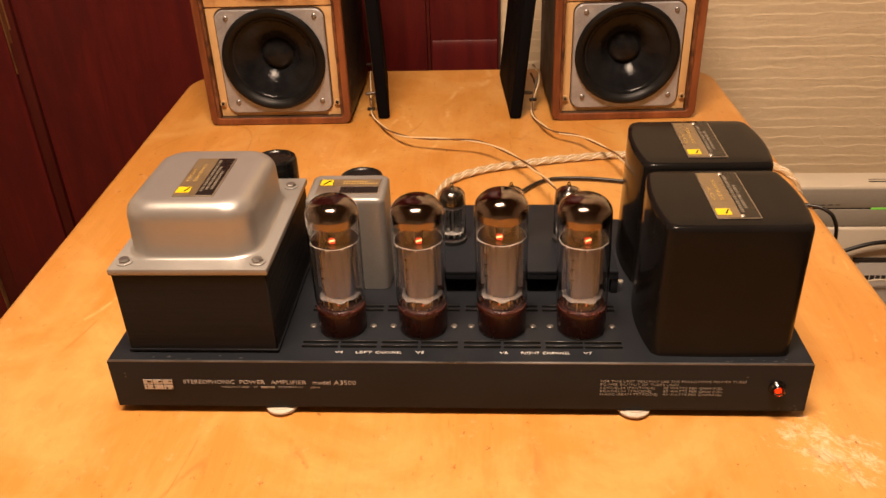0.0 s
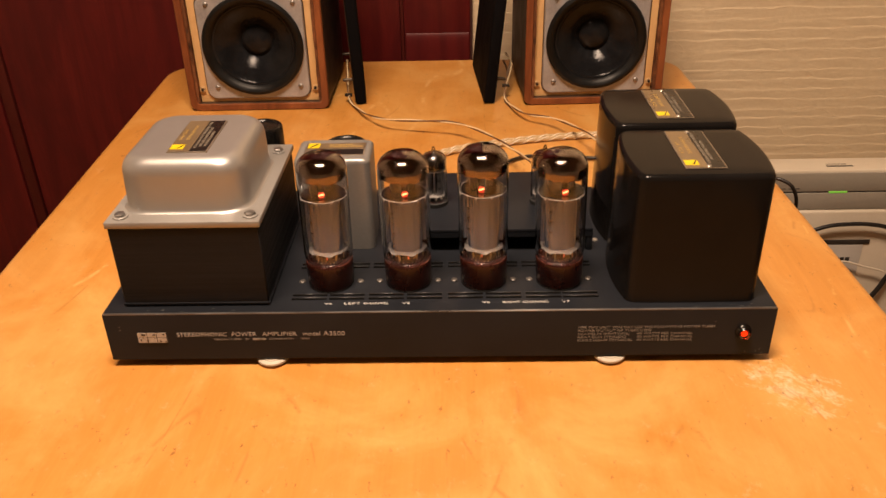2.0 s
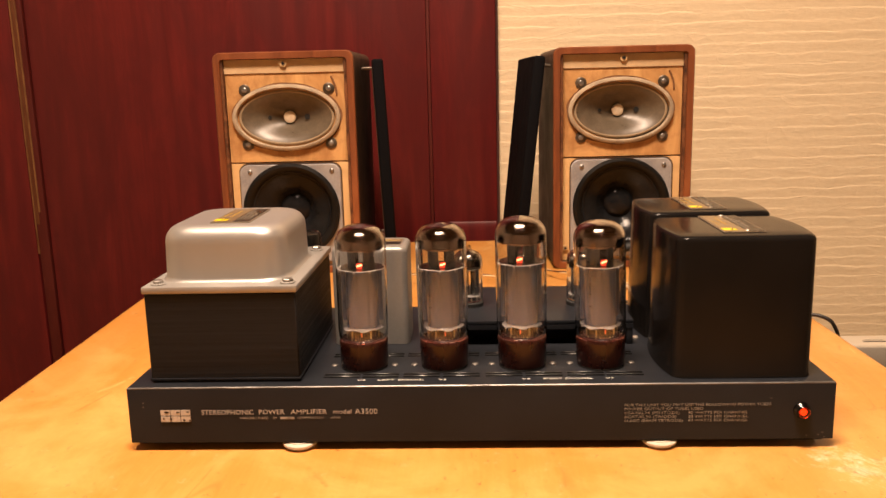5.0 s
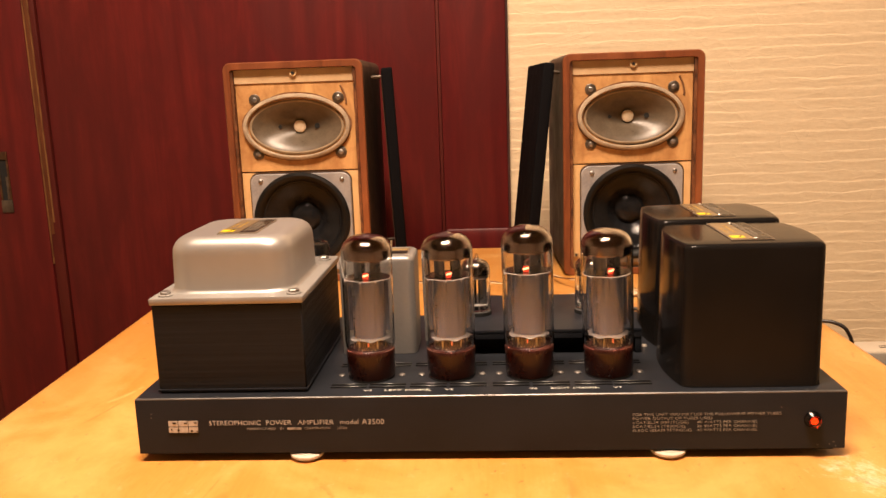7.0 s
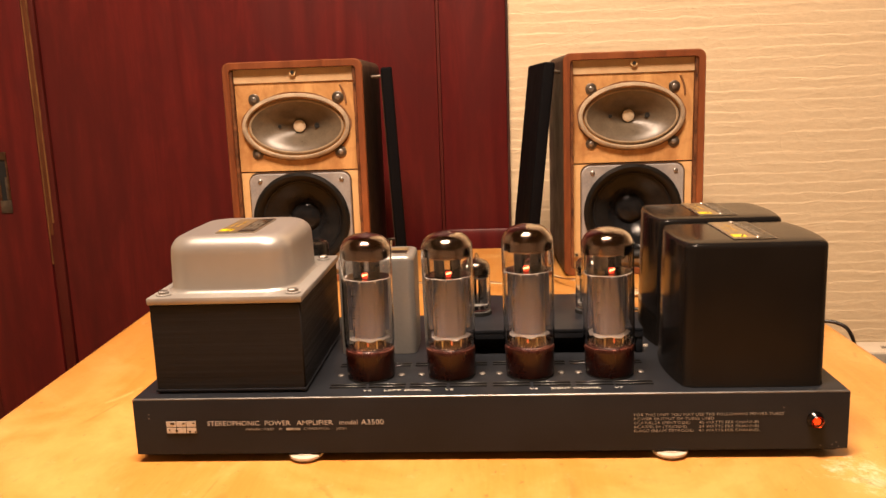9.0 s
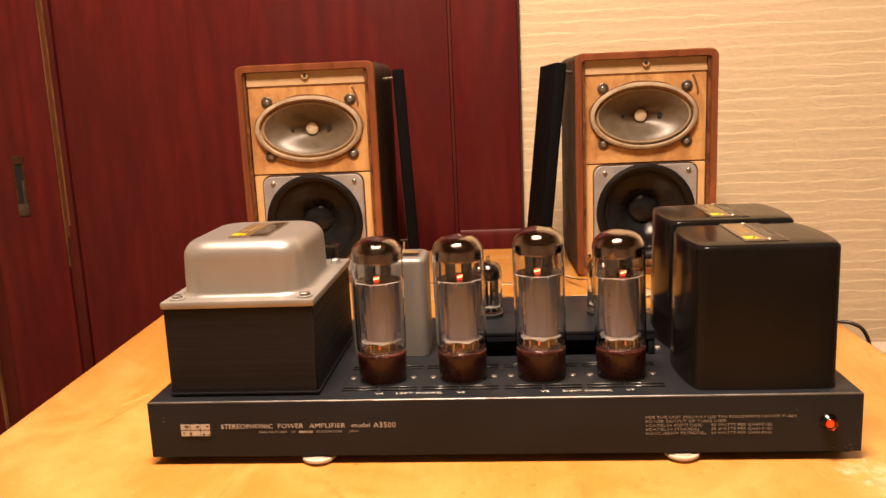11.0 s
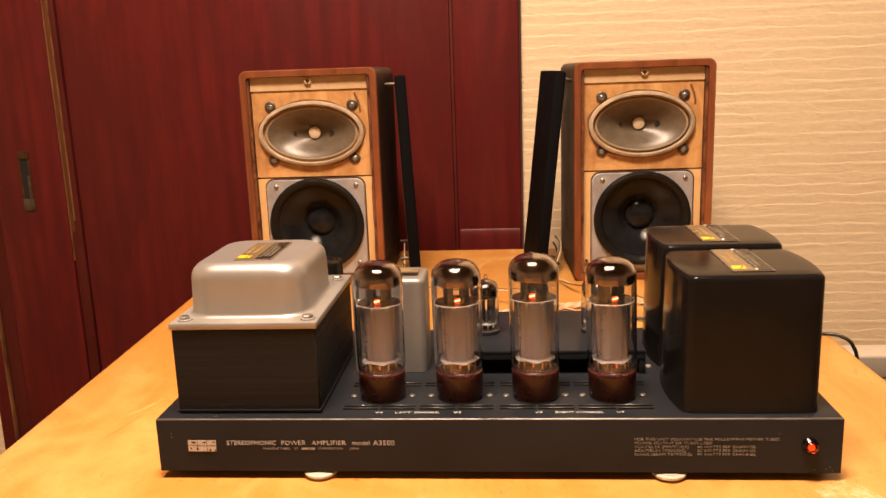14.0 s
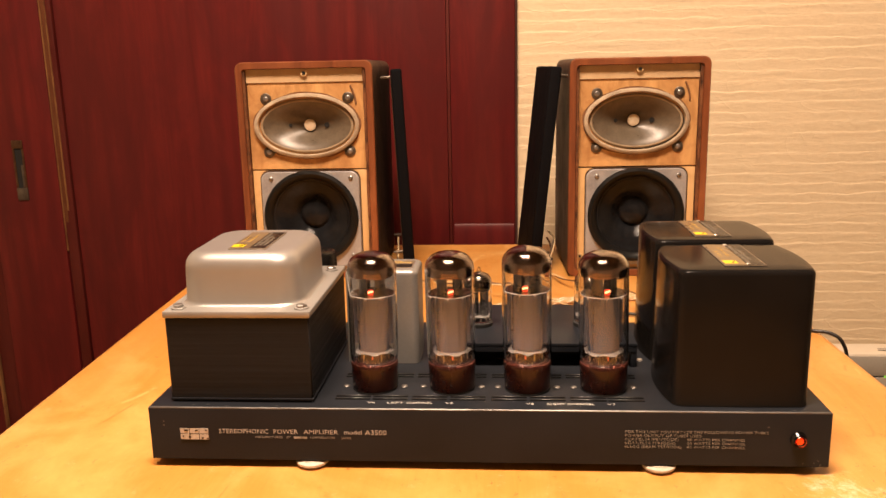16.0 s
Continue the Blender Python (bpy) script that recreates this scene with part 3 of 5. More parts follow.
def door(name, x0, x1, front, label, rail=None, worn=WORN_EDGE):
    """A red door leaf: flat panel with rounded stiles, a worn pale strip along one edge, maybe a raised bottom rail."""
    ob = structure(name, box(x0, x1, front, front + 0.03, 0.02, 2.30, bevel=0.0012), DOOR_WOOD, label, "door")
    if rail:
        slope = [(0.0003, rail), (-0.0006, rail - 0.0014), (-0.0016, rail - 0.0045), (-0.0024, rail - 0.0090), (-0.0029, rail - 0.0160), (-0.0031, rail - 0.0300), (-0.0032, rail - 0.36), (0.0003, rail - 0.36)]
        part("bottom_rail", loft(bmesh.new(), [[(x, front + y, z) for y, z in slope] for x in (x0 + 0.003, x1 - 0.002)]), DOOR_WOOD, ob)
    if worn:
        bm = box(x0 - 0.0055, x0 - 0.0005, front + 0.002, front + 0.03, 0.02, 2.30, bevel=0.001)
        part("worn_edge_strip", bm, worn, ob, "door edge strip with worn pale varnish")
    return ob


door("door_1", -0.066, EDGE - 0.004, WALL - 0.006, "dark red stained narrow wooden door leaf with a bottom rail", rail=0.712, worn=FAINT_EDGE)
door("door_2", -0.7045, -0.0719, WALL - 0.004, "dark red stained wide flat wooden sliding door", worn=None)
d3 = door("door_3", -0.846, -0.7265, WALL - 0.010, "dark red stained door leaf with a recessed pull", worn=None)
st_ = part("edge_strip", box(-0.7250, -0.7065, WALL - 0.0075, WALL + 0.015, 0.02, 2.30, bevel=0.002), STRIP_WOOD, d3, "brown door edge strip")
for a, b, low in ((-0.7263, -0.7237, 0.67), (-0.7176, -0.7148, 0.74)):
    part("worn_line", box(a, b, WALL - 0.0085, WALL - 0.0065, low, 2.28, bevel=0.0004), WORN_EDGE, st_, "pale worn varnish line")
structure("trim", box(EDGE - 0.0035, EDGE - 0.0002, WALL - 0.008, WALL + 0.02, 0.0, 2.3), DARK_FRAME, "dark thin strip between red door and wallpaper")
structure("door_post", box(-0.8785, -0.8485, WALL - 0.002, WALL + 0.04, 0.0, 2.3, bevel=0.004), STRIP_WOOD, "dark narrow wooden door post", "post")
structure("door_edge_strip", box(-0.8825, -0.8795, WALL - 0.006, WALL + 0.02, 0.0, 2.3, bevel=0.0006), WORN_EDGE, "worn pale edge strip beside the door post", "trim")
structure("door_jamb", box(-0.9060, -0.8835, WALL - 0.005, WALL + 0.04, 0.0, 2.3, bevel=0.002), DOOR_WOOD, "dark red stained narrow door jamb", "jamb")
structure("wall_beside_doors", box(X0, -0.9065, WALL, WALL + 0.05, 0.0, H), PAPER, "beige crinkled wallpaper beside the red doors", "wall")
structure("wall_over_doors", box(-0.9063, EDGE - 0.0004, WALL, WALL + 0.05, 2.3005, H), PAPER, "beige crinkled wallpaper over the red doors", "wall")
part("rubbed_band", box(-0.7236, -0.7177, WALL - 0.0081, WALL - 0.0068, 0.72, 2.28, bevel=0.0003), BAND, st_, "brown rubbed band between the worn lines")
# recessed pull: rim of four bars; a near-black plate stands for the cup's shade
PF = WALL - 0.010
pull = part("door_pull", box(-0.7995, -0.7805, PF - 0.0022, PF + 0.0006, 0.8455, 0.8590, bevel=0.0008), BRASS, d3, "tarnished brass recessed pull")
part("pull_rim", box(-0.7995, -0.7805, PF - 0.0022, PF + 0.0006, 0.7590, 0.7795, bevel=0.0008), CLAMP, pull)
part("pull_rim", box(-0.7995, -0.7960, PF - 0.0012, PF + 0.0006, 0.7796, 0.8454), BRASS, pull)
part("pull_rim", box(-0.7838, -0.7805, PF - 0.0012, PF + 0.0006, 0.7796, 0.8454), BRASS, pull)
# light on the cup's inner side, put in as a paler strip
part("cup_lit_side", box(-0.7880, -0.7841, PF - 0.0008, PF + 0.0006, 0.7797, 0.8180, bevel=0.0005), CLAMP, pull, "lighter strip for the lit side of the cup")
part("pull_cup", box(-0.7959, -0.7839, PF - 0.0004, PF + 0.0006, 0.7796, 0.8454), SLOT, pull, "near-black plate for the shade inside the cup")

# ceiling lamp, out of view above the table
cl = thing("ceiling_lamp", (LX, LY, H), "long white ceiling lamp with a warm diffuser", "lamp")
shade = rounded(LX - 0.46, LX + 0.46, LY - 0.24, LY + 0.24, 0.12, 8)
part("canopy", loft(bmesh.new(), [scaled(shade, 0.0, H), scaled(shade, -0.01, H - 0.02), scaled(shade, -0.01, H - 0.06), scaled(shade, 0.01, H - 0.075)]), PLASTER, cl)
part("diffuser", loft(bmesh.new(), [scaled(shade, 0.015, H - 0.0755), scaled(shade, 0.015, H - 0.11), scaled(shade, 0.05, H - 0.14), scaled(shade, 0.14, H - 0.16)]), LAMP_WHITE, cl)

# ---- the table ----
TX0, TX1, TY0, TY1 = -0.373, 0.335, -0.50, 0.722
table = thing("dining_table", (-0.023, 0.12, 0), "orange varnished wooden table with rounded corners and scuffed top", "table")
outline = rounded(TX0, TX1, TY0, TY1, 0.058, 10)
# the top stands a little askew and widens towards the wall
outline = [(x + (y - 0.12) * (-0.029 + 0.015 * (x - TX0 - (TX1 - TX0) / 2) / ((TX1 - TX0) / 2)), y) for x, y in outline]
rings = [scaled(outline, 0.010, T - 0.034), scaled(outline, 0.003, T - 0.031), scaled(outline, 0.0, T - 0.024), scaled(outline, 0.0, T - 0.012),
         scaled(outline, 0.0015, T - 0.006), scaled(outline, 0.005, T - 0.0018), scaled(outline, 0.011, T)]
part("tabletop", loft(bmesh.new(), rings), TABLE_WOOD, table)
apron = bmesh.new()
for a in ((-0.31, 0.26, 0.62, 0.64), (-0.31, 0.26, -0.42, -0.40), (-0.31, -0.29, -0.40, 0.62), (0.24, 0.26, -0.40, 0.62)):
    add_box(apron, *a, T - 0.12, T - 0.034)
part("apron", apron, TABLE_WOOD, table)
for lx in (-0.30, 0.25):
    for ly in (-0.41, 0.63):
        rings = [[(x, y, z) for x, y, _ in circle(lx, ly, 0, r, 16)] for r, z in ((0.018, 0.0), (0.022, 0.01), (0.03, 0.55), (0.032, T - 0.034))]
        part("leg", loft(bmesh.new(), rings), TABLE_WOOD, table)

# ---- the amplifier ----
C = 0.7435        # chassis top
amp = thing("tube_amplifier", (0.0, 0.10, T), "black stereophonic tube power amplifier with silver and black transformers", "amplifier")
CW, CB, FY = 0.2243, 0.186, -0.0045


SLOT_X = (-0.0995, -0.0740, -0.0470, -0.0210, 0.0070, 0.0328, 0.0600, 0.0850)


def chassis_mesh():
    """Folded steel box; the top is a grid whose slot cells are sunk."""
    bm = bmesh.new()
    xs, ys = [-CW], [FY]
    spans = []
    for a in SLOT_X:
        spans.append((a, a + 0.0240))
    rows = [(0.0102, 0.0126), (0.0150, 0.0174), (0.0520, 0.0544), (0.0568, 0.0592)]
    for a, b in spans:
        xs += [a, b]
    for a, b in rows:
        ys += [a, b]
    xs.append(CW), ys.append(CB)
    sunk = lambda i, j: i % 2 == 1 and j % 2 == 1
    e = 0.0011
    for i in range(len(xs) - 1):
        for j in range(len(ys) - 1):
            x0, x1, y0, y1 = xs[i], xs[i + 1], ys[j], ys[j + 1]
            if sunk(i, j):
                z = C - 0.0030
                bm.faces.new([bm.verts.new(p) for p in ((x0, y0, z), (x1, y0, z), (x1, y1, z), (x0, y1, z))])
                for (ax, ay), (bx, by) in (((x0, y0), (x1, y0)), ((x1, y0), (x1, y1)), ((x1, y1), (x0, y1)), ((x0, y1), (x0, y0))):
                    bm.faces.new([bm.verts.new(p) for p in ((ax, ay, C), (bx, by, C), (bx, by, z), (ax, ay, z))])
            else:
                bm.faces.new([bm.verts.new(p) for p in ((x0 if i else x0 + e, y0 if j else y0 + e, C), (x1 if i < len(xs) - 2 else x1 - e, y0 if j else y0 + e, C),
                                                        (x1 if i < len(xs) - 2 else x1 - e, y1 if j < len(ys) - 2 else y1 - e, C), (x0 if i else x0 + e, y1 if j < len(ys) - 2 else y1 - e, C))])
    out = [(-CW, FY), (CW, FY), (CW, CB), (-CW, CB)]
    ring = lambda d, z: [(math.copysign(abs(x) - d, x), y + d if y < 0.1 else y - d, z) for x, y in out]
    loft(bm, [ring(0.002, T + 0.0048), ring(0, T + 0.0058), ring(0, C - e), ring(e * 0.13, C - e * 0.5), ring(e * 0.5, C - e * 0.13), ring(e, C)], True, False)
    bmesh.ops.remove_doubles(bm, verts=bm.verts, dist=1e-6)
    return bm


chassis = part("chassis", chassis_mesh(), CHASSIS, amp, "blue-black enamelled steel chassis, worn front edge coloured lighter for its highlight", angle=25)
for mat in (SLOT, CHIP, EDGE_SHEEN):
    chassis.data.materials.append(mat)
# slot floors and walls coloured near-black for the shade inside the slots
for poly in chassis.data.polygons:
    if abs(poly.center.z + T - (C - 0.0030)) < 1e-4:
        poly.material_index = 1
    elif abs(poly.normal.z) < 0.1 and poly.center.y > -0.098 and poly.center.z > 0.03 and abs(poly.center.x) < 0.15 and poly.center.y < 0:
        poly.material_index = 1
    elif poly.normal.y < -0.15 and poly.normal.z > 0.15:
        poly.material_index = 3
# thin pale strips for the light caught along each slot's far edge
lip = None
for a in SLOT_X:
    for b in (0.0126, 0.0174, 0.0544, 0.0592):
        if lip is None:
            lip = part("slot_edge_glint", box(0, 0.0240, 0.00005, 0.00055, 0, 0.00025, bevel=0.0001, seg=1), EDGE_SHEEN, None)
            lip_mesh = lip.data
        else:
            lip = new("slot_edge_glint", lip_mesh)
        lip.parent = chassis
        lip.location = Vector((a, b, C - 0.00002)) - ORIGIN[amp.name]
part("bottom_plate", box(-CW + 0.004, CW - 0.004, 0.002, CB - 0.004, T + 0.0022, T + 0.0052), SLOT, amp)
for fx, fy in ((-0.115, 0.0020), (0.1175, 0.0020), (-0.115, 0.165), (0.1175, 0.165)):
    part("foot", lathe(fx, fy, [(0.0084, T), (0.0090, T + 0.0012), (0.0108, T + 0.0020), (0.0112, T + 0.0024), (0.0112, T + 0.0037), (0.0106, T + 0.0042), (0.0080, T + 0.0043), (0.0080, T + 0.0047)], 28), CREAM_FOOT, amp, "cream felt disc foot")

F = FY - 0.00014      # print stands on the front face
front = (90, 0, 0)
logo = part("name_badge", box(-0.2035, -0.1835, FY - 0.0004, FY + 0.0004, 0.7201, 0.7285, bevel=0.0002), LABEL_BLACK, amp, "small dark maker's badge with pale marks")
for k in range(3):
    a = -0.2033 + 0.0066 * k
    for low in (0.7203, 0.7246):
        part("badge_mark", box(a, a + 0.0061, FY - 0.0006, FY - 0.0003, low, low + 0.0037), WHITE_INK, logo)
for x, z, w, h in ((-0.2006, 0.7262, 0.0026, 0.0012), (-0.1930, 0.7264, 0.0020, 0.0008), (-0.1862, 0.7266, 0.0016, 0.0008), (-0.1975, 0.7215, 0.0014, 0.0012), (-0.1888, 0.7208, 0.0014, 0.0012), (-0.1850, 0.7207, 0.0010, 0.0010), (-0.2018, 0.7218, 0.0008, 0.0014)):
    part("badge_notch", box(x, x + w, FY - 0.0008, FY - 0.0006, z, z + h), LABEL_BLACK, logo)
for text, x, w, size in (("STEREOPHONIC", -0.1768, 0.0338, 0.0045), ("POWER", -0.1395, 0.0164, 0.0045), ("AMPLIFIER", -0.1187, 0.0233, 0.0045), ("model", -0.0913, 0.0115, 0.0045), ("A3500", -0.0772, 0.0144, 0.0050)):
    lettering("front_lettering", text, size, (x, F, 0.7262), front, WHITE_INK, amp, w)
for text, x, w in (("MANUFACTURED", -0.1520, 0.0185), ("BY", -0.1305, 0.0026), ("CORPORATION", -0.1145, 0.0165), ("JAPAN", -0.0930, 0.0062)):
    lettering("small_lettering", text, 0.0022, (x, F, 0.7222), front, FAINT_INK, amp, w)
part("lettering_bar", box(-0.1255, -0.1165, FY - 0.0003, FY + 0.0002, 0.7215, 0.7229), FAINT_INK, amp)
for i, (text, w, text2) in enumerate((("FOR THIS UNIT YOU MAY USE THE FOLLOWING POWER TUBES", 0.0910, ""), ("POWER OUTPUT OF TUBES USED", 0.0490, ""),
                                      ("6CA7/EL34 (PENTODE)", 0.0345, "40 WATTS PER CHANNEL"), ("6CA7/EL34 (TRIODE)", 0.0325, "20 WATTS PER CHANNEL"), ("6L6GC (BEAM TETRODE)", 0.0365, "40 WATTS PER CHANNEL"))):
    z = 0.7290 - 0.00262 * i
    lettering("tube_table_line", text, 0.0025, (0.0938, F, z), front, FAINT_INK, amp, w)
    if text2:
        lettering("tube_table_line", text2, 0.0025, (0.1338, F, z), front, FAINT_INK, amp, 0.0370)
for text, x, w in (("V4", -0.0765, 0.0052), ("LEFT", -0.0632, 0.0107), ("CHANNEL", -0.0500, 0.0170), ("V5", -0.0238, 0.0052),
                   ("V6", 0.0300, 0.0052), ("RIGHT", 0.0436, 0.0118), ("CHANNEL", 0.0573, 0.0175), ("V7", 0.0835, 0.0052)):
    lettering("top_lettering", text, 0.0036, (x, 0.0052, C + 0.0001), (0, 0, 0), BRIGHT_INK, amp, w)

# bare chips in the enamel along the front edge
for k in range(14):
    cx = random.choice((random.uniform(-0.20, -0.135), random.uniform(-0.20, -0.135), random.uniform(0.150, 0.215)))
    cy, r = FY + random.uniform(0.0018, 0.0055), random.uniform(0.0003, 0.0012)
    ring_ = [(cx + 1.6 * r * random.uniform(0.5, 1.2) * math.cos(a), cy + 0.5 * r * random.uniform(0.4, 1.2) * math.sin(a)) for a in [math.pi * j / 4 for j in range(8)]]
    part("paint_chip", loft(bmesh.new(), [[(x, y, z) for x, y in ring_] for z in (C - 0.0001, C + 0.00012)]), CHIP, amp)
for cx, cz in ((0.2150, 0.7085), (0.2175, 0.7100), (0.2190, 0.7072), (0.2080, 0.7080), (-0.2145, 0.7330), (-0.2145, 0.7302), (0.1850, 0.7330)):
    ring_ = [(cx + random.uniform(0.0003, 0.0008) * math.cos(a), cz + random.uniform(0.0002, 0.0006) * math.sin(a)) for a in [math.pi * j / 4 for j in range(8)]]
    part("paint_chip", loft(bmesh.new(), [[(x, y, z) for x, z in ring_] for y in (FY + 0.0001, FY - 0.00012)]), CHIP, amp)

# pilot lamp
pl = (0.2042, FY, 0.7247)
bezel = part("pilot_bezel", facing(lathe(0, 0, [(0.0054, -0.0008), (0.0054, 0.0002), (0.0052, 0.0009), (0.0048, 0.0018), (0.0043, 0.0028), (0.0040, 0.0035), (0.0040, 0.0042), (0.0038, 0.0046), (0.0035, 0.0044), (0.0034, 0.0034)], 36, False, False), pl), CHROME, amp, "polished chrome pilot lamp bezel", angle=60)
part("pilot_lens", facing(lathe(0, 0, [(0.0035, 0.0036), (0.0034, 0.0044), (0.0027, 0.0051), (0.0015, 0.0055), (0.0003, 0.0056)], 24, False, True), pl), LENS_RED, bezel, "glowing red pilot lens")
part("pilot_bulb", facing(lathe(0, 0, [(0.0022, 0.0026), (0.0022, 0.0031), (0.0015, 0.0037), (0.0002, 0.0040)], 14), pl), BULB, bezel, "lit bulb behind the lens")
part("pilot_back", facing(lathe(0, 0, [(0.0034, 0.0018), (0.0034, 0.0022), (0.0002, 0.0024)], 20), pl), BASE_BROWN, bezel)


def screw_at(x, y, z, r, h, parent, material=SCREW, name="screw"):
    bm = lathe(x, y, [(r, z - 0.0005), (r, z + h * 0.45), (r * 0.8, z + h * 0.85), (r * 0.4, z + h)], 16)
    s = part(name, bm, material, parent)
    return s


def bolt_at(x, y, z, parent):
    """Washer, hexagon head and slot."""
    b = part("bolt", lathe(x, y, [(0.0050, z), (0.0050, z + 0.0007), (0.0046, z + 0.0010)], 24), PLATE_STEEL, parent)
    part("bolt_head", lathe(x, y, [(0.0037, z + 0.0010), (0.0037, z + 0.0022), (0.0030, z + 0.0029), (0.0024, z + 0.0030)], 6), BOLT_GREY, b)
    return b


for sx in (-0.0750, -0.0205, 0.0319, 0.0844):
    for d in (-0.0205, 0.0205):
        screw_at(sx + d, 0.034, C, 0.0023, 0.0013, amp, SOCKET_SCREW)
screw_at(0.1180, 0.090, C, 0.0022, 0.0014, amp)
socket = lambda x, y, z, r: part("tube_socket", lathe(x, y, [(r, z - 0.0020), (r, z + 0.0010), (r - 0.0012, z + 0.0014)], 28), SLOT, amp)
for sx in (-0.0750, -0.0205, 0.0319, 0.0844):
    socket(sx, 0.0338, C, 0.0157)


def nameplate(parent, cx, y0, y1, z, w, text_dark, text_gold):
    """Printed metal plate, read from the side: yellow mark and gold words on bronze, a black panel beside them."""
    p = part("nameplate", box(cx - w / 2, cx + w / 2, y0, y1, z - 0.0004, z + 0.0004, bevel=0.0002), LABEL_RIM, parent, "bronze and black nameplate with a yellow mark")
    zt = z + 0.0005
    part("bronze_panel", box(cx - w / 2 + 0.0008, cx + 0.0012, y0 + 0.0008, y1 - 0.0008, zt - 0.0002, zt + 0.00015), LABEL_BRONZE, p)
    part("black_panel", box(cx + 0.0016, cx + w / 2 - 0.0010, y0 + 0.0010, y1 - 0.0010, zt - 0.0002, zt + 0.00015), LABEL_BLACK, p)
    q = w * 0.33
    part("yellow_mark", box(cx - w / 2 + 0.0010, cx - w / 2 + 0.0010 + q, y0 + 0.0040, y0 + 0.0040 + q * 0.92, zt, zt + 0.0003), YELLOW, p)
    tick = bmesh.new()
    bx, by = cx - w / 2 + 0.0010 + q * 0.55, y0 + 0.0040
    loft(tick, [[(bx, by + 0.0015, z_), (bx + 0.0010, by + 0.0012, z_), (bx + 0.0034, by + q * 0.8, z_), (bx + 0.0026, by + q * 0.8, z_)] for z_ in (zt + 0.0002, zt + 0.0005)])
    part("mark_stroke", tick, LABEL_BLACK, p)
    run = y1 - y0
    for k, t in enumerate(text_gold):
        lettering("gold_lettering", t, 0.0032, (cx - w / 2 + 0.0038 + 0.0048 * k, y0 + run * 0.36, zt + 0.0002), (0, 0, 90), GOLD_INK, p, run * (0.46 if k else 0.30))
    for k, (a, b) in enumerate(text_dark):
        bm = bmesh.new()
        y = y0 + run * a
        while y < y0 + run * b:
            step = 0.0011 + 0.0013 * random.random()
            add_box(bm, cx + 0.0026 + 0.0030 * k, cx + 0.0026 + 0.0030 * k + 0.0019, y, y + step, zt, zt + 0.00025)
            y += step + 0.0007
        part("print_line", bm, DIM_INK, p)
    return p


# mains transformer: black core, silver flange, drawn end bell
PX0, PX1, PY0, PY1 = -0.2110, -0.1132, 0.0045, 0.1300
core = bmesh.new()
add_box(core, PX0, PX1, PY0, PY1, C + 0.0012, 0.8030, bevel=0.0008, seg=1)
pt = part("mains_transformer", core, LAMINATION, amp, "black laminated transformer core")
part("core_lip", box(PX0 - 0.0006, PX1 + 0.0006, PY0 - 0.0006, PY1 + 0.0006, C + 0.0014, C + 0.0030, bevel=0.0003), CHASSIS, pt)
part("core_frame", box(PX0 + 0.001, PX1 - 0.001, PY0 + 0.0005, PY1 - 0.001, C - 0.0002, C + 0.0011), SLOT, pt)
part("flange", box(PX0 - 0.0012, PX1 + 0.0012, PY0 - 0.0012, PY1 + 0.003, 0.8031, 0.8078, bevel=0.0010), PLATE_STEEL, pt, "satin silver top flange")
bell_out = rounded(-0.2046, -0.1222, 0.0168, 0.1096, 0.017, 8)
rings = [scaled(bell_out, -0.0022, 0.8078), scaled(bell_out, -0.0006, 0.8086), scaled(bell_out, 0.0, 0.8105), scaled(bell_out, 0.0006, 0.8318)]
for k in range(1, 9):
    a = math.pi / 2 * k / 8
    rings.append(scaled(bell_out, 0.0007 + 0.0105 * (1 - math.cos(a)), 0.8330 + 0.0110 * math.sin(a)))
part("end_bell", loft(bmesh.new(), rings, False, True), SILVER, pt, "silver painted drawn end bell", angle=60)
for bx, by in ((-0.2035, 0.0118), (-0.1192, 0.0118), (-0.2035, 0.1178), (-0.1205, 0.1178)):
    bolt_at(bx, by, 0.8079, pt)
nameplate(pt, -0.1595, 0.0300, 0.0865, 0.8444, 0.0264, ((0.10, 0.92), (0.15, 0.75), (0.15, 0.60)), ("HIGH", "EFFICIENCY"))


def output_transformer(y0, y1, high):
    """Black lacquered can with swelling sides and softly rounded top edges."""
    bot = rounded(0.1268, 0.2106, y0 - 0.0035, y1, 0.005, 5, bulge=0.0060, bulge_y=0.0008)
    top = rounded(0.1280, 0.2116, y0 - 0.001, y1 + 0.001, 0.005, 5, bulge=0.0048, bulge_y=0.0008)
    rings = [scaled(bot, -0.0004, C + 0.0004), scaled(bot, 0.0, C + 0.002)]
    for f in (0.25, 0.5, 0.75, 1.0):
        rings.append([(b[0] + (t[0] - b[0]) * f, b[1] + (t[1] - b[1]) * f, C + 0.002 + (high - 0.0044 - C - 0.002) * f) for b, t in zip(bot, top)])
    for k in range(1, 7):
        a = math.pi / 2 * k / 6
        rings.append(scaled(top, 0.0038 * (1 - math.cos(a)), high - 0.0044 + 0.0038 * math.sin(a)))
    rings += [scaled(top, 0.0070, high - 0.0002), scaled(top, 0.012, high)]
    can = part("output_transformer", loft(bmesh.new(), rings), GLOSS_BLACK, amp, "gloss black output transformer can", angle=60)
    nameplate(can, 0.1702, y0 + 0.0075, y1 - 0.0075, high + 0.0002, 0.0262, ((0.12, 0.90), (0.20, 0.70)), ("OY", "SERIES"))
    for sy in (y0 + 0.0100, y1 - 0.0100):
        screw_at(0.1722, sy, high + 0.0006, 0.0015, 0.0009, can)
    return can


output_transformer(0.0070, 0.0845, 0.8350)
output_transformer(0.0900, 0.1660, 0.8372)

